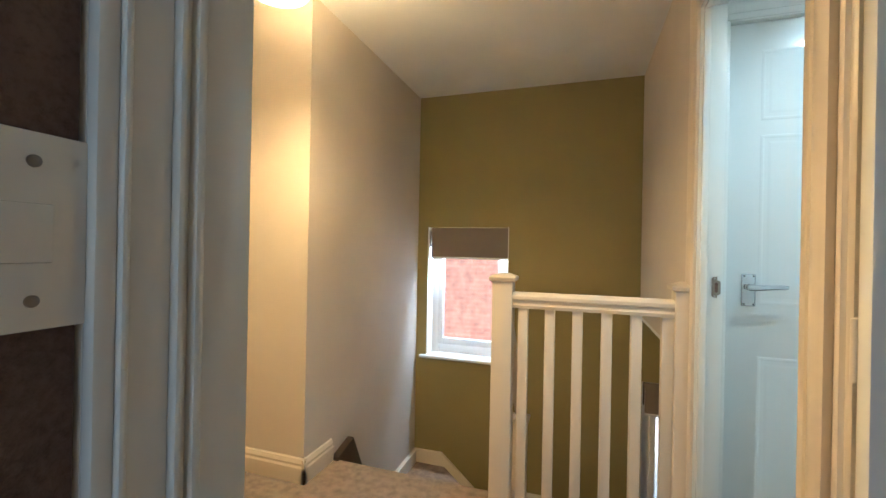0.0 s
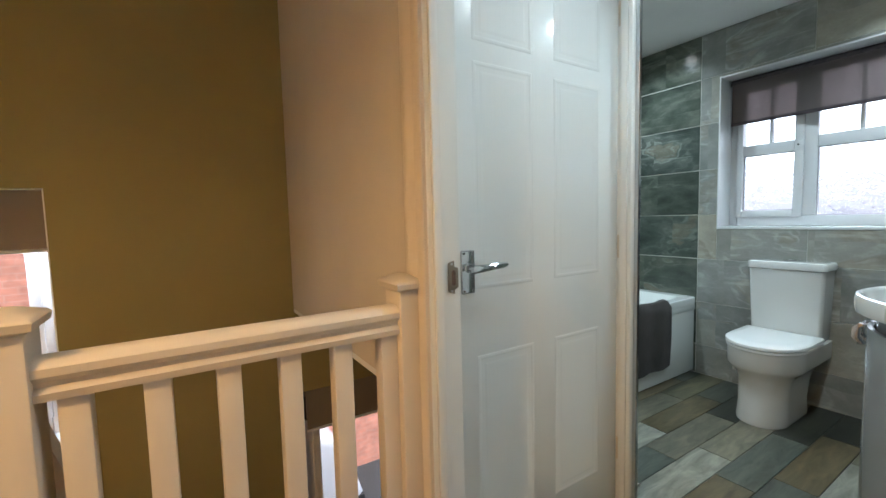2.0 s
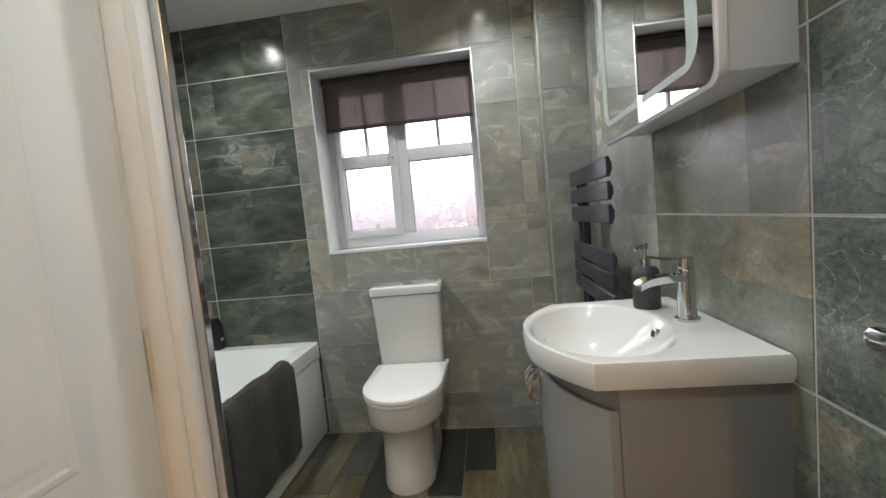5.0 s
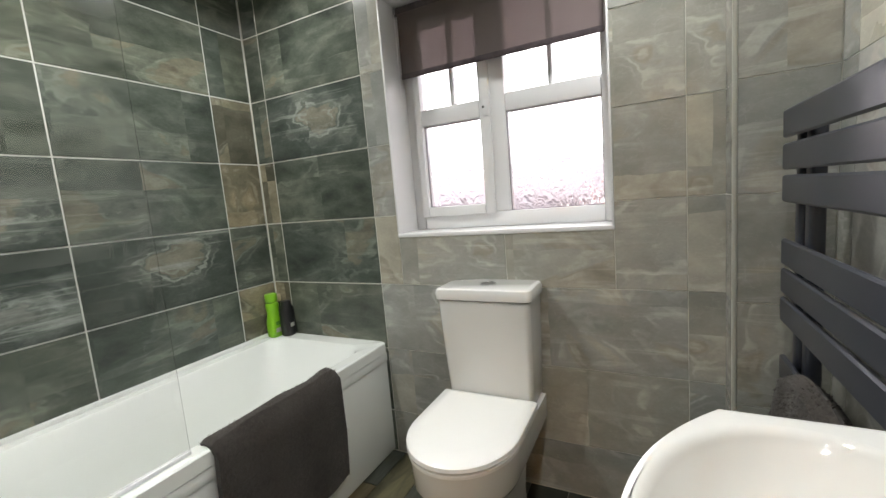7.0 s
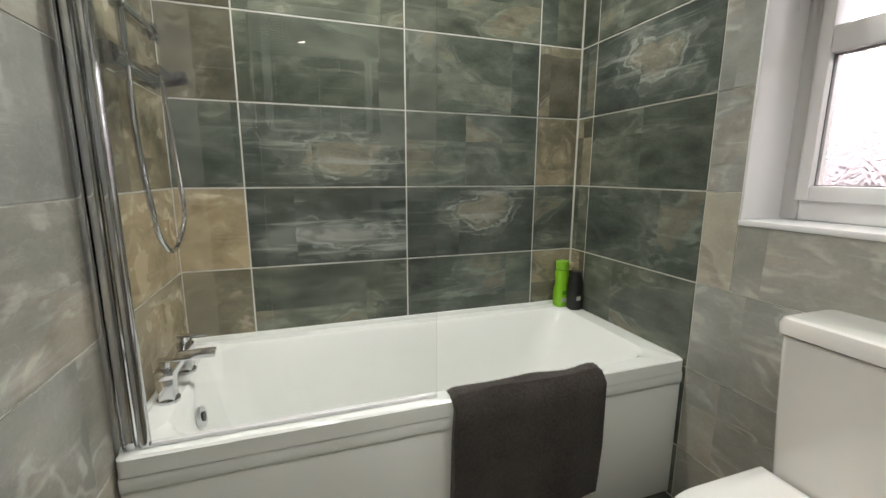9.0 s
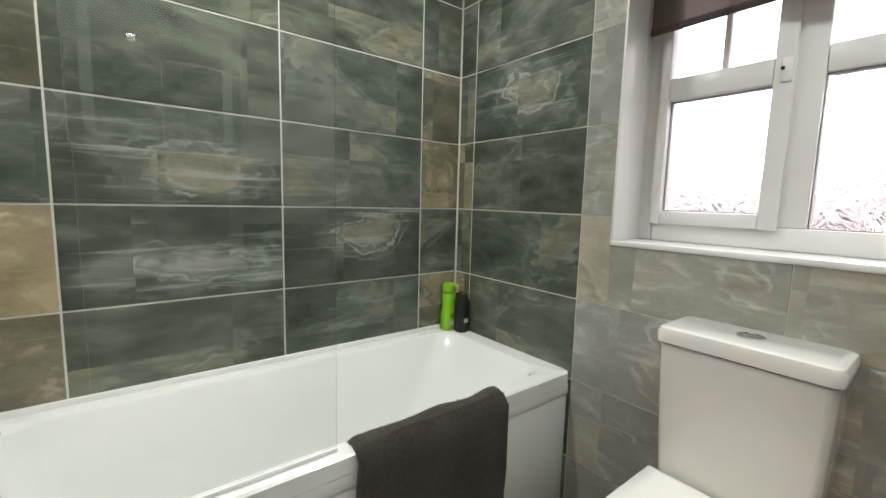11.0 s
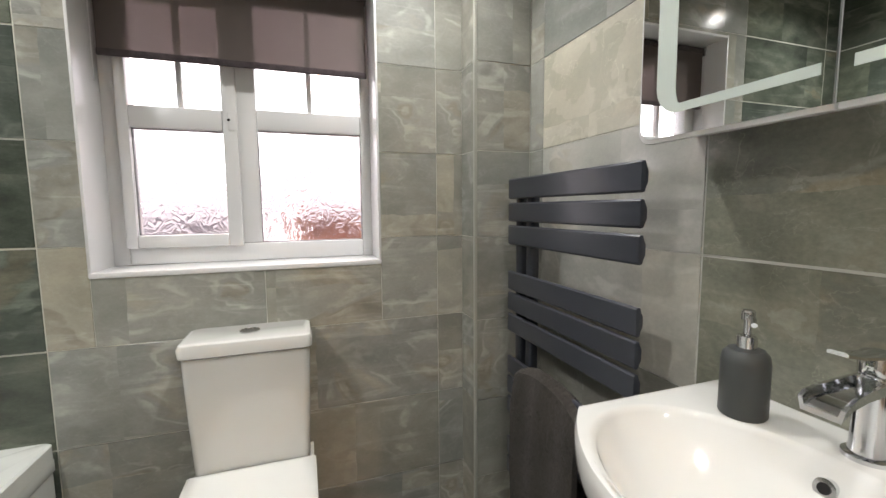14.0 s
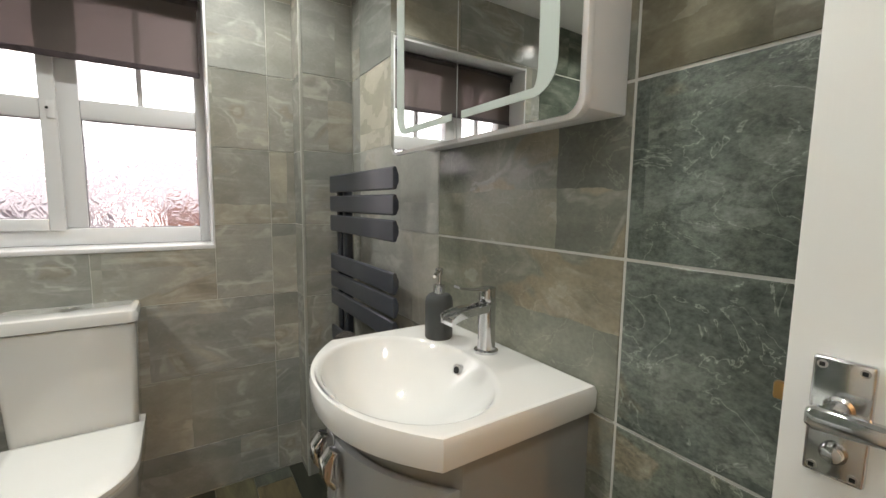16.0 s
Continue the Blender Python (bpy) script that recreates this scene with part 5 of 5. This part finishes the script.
part("spout", loft(new_bm(), sp), CHROME, tap)
bm = lathe(new_bm(), [(0.018, 0.122), (0.0195, 0.126), (0.0195, 0.152), (0.017, 0.156)], (tx, ty, ZB), 28)
loft(bm, [[(tx + w, y, ZB + z + h) for w, h in ((-a, 0), (-a, 0.004), (-a * 0.7, 0.006), (a * 0.7, 0.006), (a, 0.004), (a, 0))] for y, a, z in ((ty - 0.015, 0.014, 0.151), (ty + 0.02, 0.016, 0.151), (ty + 0.055, 0.014, 0.155), (ty + 0.088, 0.012, 0.162))])
part("lever", bm, CHROME, tap)

# soap dispenser
soap = thing("soap_dispenser", (2.025, 0.970, ZB), "dark grey soap dispenser with a chrome pump", "soap dispenser")
part("bottle", lathe(new_bm(), [(0.034, 0.0), (0.0365, 0.004), (0.0365, 0.095), (0.034, 0.108), (0.027, 0.116), (0.015, 0.118)], (2.025, 0.970, ZB), 36), SOAP_GREY, soap)
part("collar", lathe(new_bm(), [(0.015, 0.117), (0.015, 0.139), (0.012, 0.141)], (2.025, 0.970, ZB), 24), CHROME, soap)
bm = lathe(new_bm(), [(0.006, 0.139), (0.006, 0.166), (0.0105, 0.168), (0.0105, 0.181), (0.008, 0.184)], (2.025, 0.970, ZB), 18)
tube(bm, [(2.025, 0.970, ZB + 0.175), (2.0, 0.995, ZB + 0.176), (1.99, 1.007, ZB + 0.170)], 0.0045, 10)
part("pump", bm, CHROME, soap)

# ---- mirror cabinet ----
cab = thing("mirror_cabinet", (1.91, 0.93, 1.385), "white illuminated mirror cabinet with frosted light bands", "cabinet")
MX0, MX1, MZ0, MZ1, MY = 1.567, 2.254, 1.380, 2.09, 0.986
part("carcass", box(new_bm(), MX0 + 0.020, MX1 - 0.020, Y_SINK + 0.002, MY - 0.004, MZ0 + 0.021, MZ1, 0.003), UPVC, cab)


def mirror_door(x0, x1, round_lo, round_hi):
    """A mirror door; the outer corners are rounded, on a white edge."""
    def outline(i, r):
        p = []
        a0, a1, b0, b1 = x0 + (i if round_lo else 0.0), x1 - (i if round_hi else 0.0), MZ0 + i, MZ1 - i
        p += arc(a1 - r, b0 + r, r, -90, 0, 8) if round_hi else [(a1, b0)]
        p += arc(a1 - r, b1 - r, r, 0, 90, 8) if round_hi else [(a1, b1)]
        p += arc(a0 + r, b1 - r, r, 90, 180, 8) if round_lo else [(a0, b1)]
        p += arc(a0 + r, b0 + r, r, 180, 270, 8) if round_lo else [(a0, b0)]
        return p
    d = part("door", prism(new_bm(), outline(0.0, 0.03), MY - 0.003, MY + 0.013, "y", 0.002), UPVC, cab)
    part("mirror", prism(new_bm(), outline(0.008, 0.03), MY + 0.012, MY + 0.0165, "y"), MIRROR, d)
    return outline


xm = (MX0 + MX1) / 2
mirror_door(MX0, xm - 0.002, True, False)
mirror_door(xm + 0.002, MX1, False, True)


def light_band(side):
    """The frosted band that runs round a door, with a rounded outer corner."""
    e = 1.621 if side < 0 else 2.207
    upright, level, r = 0.044, 0.016, 0.055
    z0, z1 = 1.430, MZ1 - 0.045
    end = xm - 0.018 if side < 0 else xm + 0.018
    s = 1 if side < 0 else -1
    turns = [radians(a) for a in range(0, 91, 10)]

    def bend(w, h):
        """The edge that lies w inside the upright and h inside the level stretches."""
        qx, qz = r - w, r - h
        low = [(e + s * (r - qx * math.sin(a)), z0 + r - qz * math.cos(a)) for a in turns]
        return [(end, z0 + h)] + low + [(x, z0 + z1 - z) for x, z in low[::-1]] + [(end, z1 - h)]

    outer, core = bend(0, 0), bend(upright, level)
    bm = new_bm()
    n = len(outer)
    lo = [bm.verts.new((x, MY + 0.0172, z)) for x, z in outer]
    hi = [bm.verts.new((x, MY + 0.0172, z)) for x, z in core]
    for i in range(n - 1):
        bm.faces.new((lo[i], lo[i + 1], hi[i + 1], hi[i]))
    bmesh.ops.recalc_face_normals(bm, faces=bm.faces[:])
    ob = part("light_band", bm, FROST, cab, "frosted band in the mirror", smooth=False)
    return ob


light_band(-1)
light_band(1)

# ---- towel radiator ----
rad = thing("towel_radiator", (2.51, 0.95, 0.45), "anthracite flat-panel towel radiator on the wall", "radiator")
RX0, RX1, RY = 2.243, 2.838, 0.998
for z1, z0 in ((1.352, 1.283), (1.270, 1.206), (1.193, 1.126), (1.033, 0.965), (0.957, 0.891), (0.881, 0.815), (0.725, 0.66), (0.65, 0.585), (0.575, 0.51), (0.42, 0.355), (0.345, 0.28)):
    zm = (z0 + z1) / 2
    edge = [(RY, z0 + 0.005), (RY, z1 - 0.005), (RY - 0.005, z1), (RY - 0.012, z1 - 0.002), (RY - 0.015, zm + 0.022), (RY - 0.020, zm + 0.012), (RY - 0.020, zm - 0.012), (RY - 0.015, zm - 0.022), (RY - 0.012, z0 + 0.002), (RY - 0.005, z0)]
    part("panel", prism(new_bm(), edge, RX0, RX1, "x", 0.0015), ANTHRACITE, rad)
for x in (2.74, 2.812):
    part("upright", box(new_bm(), x - 0.020, x + 0.020, RY - 0.056, RY - 0.024, 0.27, 1.345, 0.010, 3), ANTHRACITE, rad)
for z in (1.24, 0.40):
    part("wall_bracket", tube(new_bm(), [(2.776, Y_SINK + 0.006, z), (2.776, RY - 0.05, z)], 0.012, 12), ANTHRACITE, rad)
    part("bracket_clamp", box(new_bm(), 2.755, 2.797, RY - 0.062, RY - 0.034, z - 0.014, z + 0.014, 0.004), ANTHRACITE, rad)
bm = new_bm()
prof = [(0.985, 0.30), (0.982, 0.55), (0.985, 0.76), (1.002, 0.788), (1.022, 0.775), (1.03, 0.70), (1.035, 0.45), (1.032, 0.22), (1.048, 0.22), (1.052, 0.45), (1.047, 0.70), (1.036, 0.795), (1.004, 0.812), (0.97, 0.78), (0.966, 0.55), (0.97, 0.30)]
rings = []
for i in range(25):
    x = 2.40 + 0.34 * i / 24
    f = 1 - abs(i - 13) / 14
    rings.append([(x + 0.05 * (z - 0.8) * (x - 2.57) * 1.5, y - 0.014 + 0.006 * math.sin(x * 41 + z * 4) * (1 if k > 4 and k < 11 else 0.2), z - 0.066 - 0.06 * (1 - f) ** 2.2 * (1 if z > 0.6 else 0)) for k, (y, z) in enumerate(prof)])
loft(bm, rings)
hand_towel = solid("hand_towel", bm, TOWEL, "dark grey towel hung over the radiator", "towel", base=(2.57, 1.0, 0.5))
add_pile(hand_towel, 9000, 0.006, 4)

# ---- outside ----
bm = box(new_bm(), -60, 60, -60, 60, -2.9, -2.75)
structure("ground", bm, ASPHALT, "grey asphalt ground outside", "ground")
nb = thing("neighbour_house", (-1.0, 7.2, -2.75), "red brick neighbouring house side wall", "house")
part("wall", box(new_bm(), -7.5, 6.5, 7.0, 12, -2.75, 3.4), BRICK, nb, smooth=False)
part("roof", prism(new_bm(), [(6.8, 3.4), (12.2, 3.4), (9.5, 5.6)], -7.8, 6.8, "x"), ROOF_TILE, nb, smooth=False)
opp = thing("opposite_house", (16, -3.0, -2.75), "red brick house opposite the bathroom window", "house")
part("wall", box(new_bm(), 13, 19, -9.0, 2.2, -2.75, 1.15), BRICK, opp, smooth=False)
part("roof", prism(new_bm(), [(12.7, 1.10), (19.3, 1.10), (16, 2.9)], -9.3, 2.4, "y"), ROOF_TILE, opp, smooth=False)
far_house = thing("pale_house", (18, 8.0, -2.75), "pale rendered house with a grey tiled roof", "house")
part("wall", box(new_bm(), 15, 20, 3.0, 14.0, -2.75, 0.9), RENDER, far_house, smooth=False)
part("roof", prism(new_bm(), [(14.7, 0.85), (20.3, 0.85), (17.5, 2.6)], 2.8, 14.3, "y"), ROOF_TILE, far_house, smooth=False)

bm = box(new_bm(), 21, 21.2, -22, 26, -2.75, 24)
structure("backdrop_sky", bm, SKY_CARD, "bright overcast sky", "backdrop")

# parked car below the hall window
car = thing("parked_car", (-0.9, 5.5, -2.75), "white parked car beside the house", "car")
prof = [(1.56, -2.5), (1.58, -2.2), (1.54, -1.95), (1.48, -1.77), (1.25, -1.24), (1.05, -1.12), (0.3, -1.07), (-0.9, -1.10), (-1.3, -1.17), (-2.1, -1.70), (-3.0, -1.86), (-3.15, -2.1), (-3.15, -2.5)]
CY0, CY1 = 5.25, 6.85
part("body", prism(new_bm(), prof, CY0, CY1, "y", 0.10, 4), CAR_PAINT, car)
part("side_window", prism(new_bm(), [(0.30, -1.66), (0.25, -1.32), (-0.4, -1.27), (-1.15, -1.30), (-1.75, -1.66)], CY0 - 0.008, CY0 + 0.002, "y"), CAR_GLASS, car)
part("rear_lamp", box(new_bm(), 1.42, 1.54, CY0 - 0.01, CY0 + 0.15, -2.12, -1.96, 0.03), RUBBER, car)
part("bumper_strip", box(new_bm(), 1.20, 1.585, CY0 - 0.012, CY0 + 0.2, -2.24, -2.20, 0.01), STEEL, car)
for x in (0.75, -2.3):
    w = part("wheel", tube(new_bm(), [(x, CY0 - 0.03, -2.44), (x, CY0 + 0.2, -2.44)], 0.31, 28), RUBBER, car)
    part("rim", tube(new_bm(), [(x, CY0 - 0.04, -2.44), (x, CY0 - 0.01, -2.44)], 0.2, 20), STEEL, w)
part("door_mirror", box(new_bm(), -1.75, -1.55, CY0 - 0.19, CY0 - 0.01, -1.75, -1.6, 0.04), CAR_PAINT, car)

# ---- tiles and planks ----
TILE_MESH = {}


def tile_mesh(w, h, mat):
    key = (round(w, 3), round(h, 3), mat.name)
    if key not in TILE_MESH:
        t, b = 0.0022, 0.0008
        bm = new_bm()
        rings = [[(-w / 2 + i, y, -h / 2 + i), (w / 2 - i, y, -h / 2 + i), (w / 2 - i, y, h / 2 - i), (-w / 2 + i, y, h / 2 - i)] for i, y in ((0, 0), (0, -t + b), (b, -t))]
        loft(bm, rings, close_lo=False)
        TILE_MESH[key] = finish(bm, "tile", mat, Vector((0, 0, 0)), False)
    return TILE_MESH[key]


ROWS_Z = [0.0, 0.211, 0.523, 0.835, 1.147, 1.459, 1.771, 2.083, TOP]


def lay_tiles(wall, across, z_rows, gap, mat, place, turn, skip=(), odd=()):
    """Tiles of one wall between the joints, as parts of it; skip holds openings (a0, a1, z0, z1), odd the tiles of
    another print or tone (a, z, print).
    """
    for a0, a1 in zip(across, across[1:]):
        for z0, z1 in zip(z_rows, z_rows[1:]):
            pieces = [(a0, a1, z0, z1)]
            for s in skip:
                cut = []
                for p in pieces:
                    b0, b1, c0, c1 = max(p[0], s[0]), min(p[1], s[1]), max(p[2], s[2]), min(p[3], s[3])
                    if b0 >= b1 or c0 >= c1:
                        cut.append(p)
                        continue
                    cut += [q for q in ((p[0], b0, p[2], p[3]), (b1, p[1], p[2], p[3]), (b0, b1, p[2], c0), (b0, b1, c1, p[3])) if q[1] - q[0] > 0.012 and q[3] - q[2] > 0.012]
                pieces = cut
            for p in pieces:
                kind = [m for a, z, m in odd if p[0] <= a <= p[1] and p[2] <= z <= p[3]]
                ob = new("tile", tile_mesh(p[1] - p[0] - gap, p[3] - p[2] - gap, kind[0] if kind else mat))
                ob.parent = wall
                x, y = place((p[0] + p[1]) / 2)
                ob.matrix_basis = pose(x, y, (p[2] + p[3]) / 2, 0, 0, turn)


lay_tiles(wall_bath, [X_END, 1.585, 2.212, 2.835, 3.055], ROWS_Z, 0.006, SLATE_DARK, lambda a: (a, Y_BATH), 0, odd=[(2.95, z, SLATE_BROWN) for z in (0.7, 1.3, 1.6)] + [(1.5, 1.0, SLATE_SAND), (1.5, 0.7, SLATE_BROWN), (1.9, 1.3, SLATE_SWIRL[0]), (2.5, 1.0, SLATE_SWIRL[1]), (1.9, 1.0, SLATE_STREAK), (1.5, 1.6, SLATE_BROWN), (1.5, 1.9, SLATE_BROWN)])
lay_tiles(wall_window, [2.42, 3.02, 3.125], ROWS_Z, 0.006, SLATE_DARK, lambda a: (X_WIN, a), -90, odd=[(2.7, 1.6, SLATE_SWIRL[2]), (3.08, 0.7, SLATE_BROWN), (3.08, 1.3, SLATE_BROWN)])
lay_tiles(wall_window, [1.085, 1.19, 1.81, 2.42], ROWS_Z, 0.0025, SLATE_LIGHT, lambda a: (X_WIN, a), -90, [(1.41, 2.30, 1.056, 2.065)])
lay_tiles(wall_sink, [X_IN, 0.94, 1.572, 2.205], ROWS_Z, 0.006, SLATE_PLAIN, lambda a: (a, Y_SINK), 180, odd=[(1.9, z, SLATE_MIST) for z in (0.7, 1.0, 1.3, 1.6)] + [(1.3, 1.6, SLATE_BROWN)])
# two rows behind the radiator carry the window's sheen as paler colour
lay_tiles(wall_sink, [2.205, 2.84, 2.93], ROWS_Z, 0.0025, SLATE_LIGHT, lambda a: (a, Y_SINK), 180, odd=[(2.5, 1.6, SLATE_CREAM)] + [(2.5, z, SLATE_SHEEN) for z in (1.0, 1.3)])
lay_tiles(pipe_boxing, [Y_SINK + 0.003, 1.0835], ROWS_Z, 0.0025, SLATE_LIGHT, lambda a: (2.93, a), -90)
lay_tiles(pipe_boxing, [2.932, X_WIN - 0.003], ROWS_Z, 0.0025, SLATE_LIGHT, lambda a: (a, 1.085), 180)
lay_tiles(wall_tap_end, [Y_TRIM + 0.012, 2.465], ROWS_Z, 0.0035, SLATE_LIGHT, lambda a: (X_END, a), 90)
lay_tiles(wall_tap_end, [2.465, Y_BATH - 0.008], ROWS_Z, 0.005, SLATE_BROWN, lambda a: (X_END, a), 90, odd=[(2.8, z, SLATE_SAND) for z in (0.4, 0.7, 1.0)])

PLANK_MESH = {}


def plank_mesh(w, d, tone):
    key = (round(w, 3), round(d, 3), tone)
    if key not in PLANK_MESH:
        bm = new_bm()
        rings = [[(-w / 2 + i, -d / 2 + i, z), (w / 2 - i, -d / 2 + i, z), (w / 2 - i, d / 2 - i, z), (-w / 2 + i, d / 2 - i, z)] for i, z in ((0, -0.008), (0, -0.0012), (0.0012, 0))]
        loft(bm, rings, close_lo=False)
        PLANK_MESH[key] = finish(bm, "plank", PLANKS[tone], Vector((0, 0, 0)), False)
    return PLANK_MESH[key]


# rows of planks along the room: where one joint of each row lies, and the prints from that joint towards the door and towards the window
PLANK_ROWS = [(2.30, 5, 1), (2.10, 1, 3), (2.36, 4, 2), (2.47, 4, 3), (2.06, 1, 2), (2.495, 1, 0), (2.05, 4, 5), (2.46, 5, 0), (2.05, 4, 2), (2.52, 5, 3), (2.2, 1, 2), (2.4, 3, 5), (2.1, 5, 1), (2.3, 2, 4), (2.5, 1, 5)]
rng = random.Random(5)
PITCH, LONG = 0.1535, 0.61
for row, (joint, before, after) in enumerate(PLANK_ROWS):
    y = 0.841 + PITCH * row
    y0, y1 = max(y, 0.86), min(y + PITCH, 3.12)
    for k in range(-4, 3):
        x0, x1 = max(joint + LONG * k, X_IN if y < 1.9 else X_END - 0.008), min(joint + LONG * (k + 1), X_WIN - 0.004)
        tone = before if k == -1 else after if k == 0 else rng.randrange(6)
        if x1 - x0 > 0.02 and y1 - y0 > 0.02:
            ob = new("plank", plank_mesh(x1 - x0 - 0.003, y1 - y0 - 0.003, tone))
            ob.parent = floor_bath
            ob.matrix_basis = pose((x0 + x1) / 2, (y0 + y1) / 2, 0)
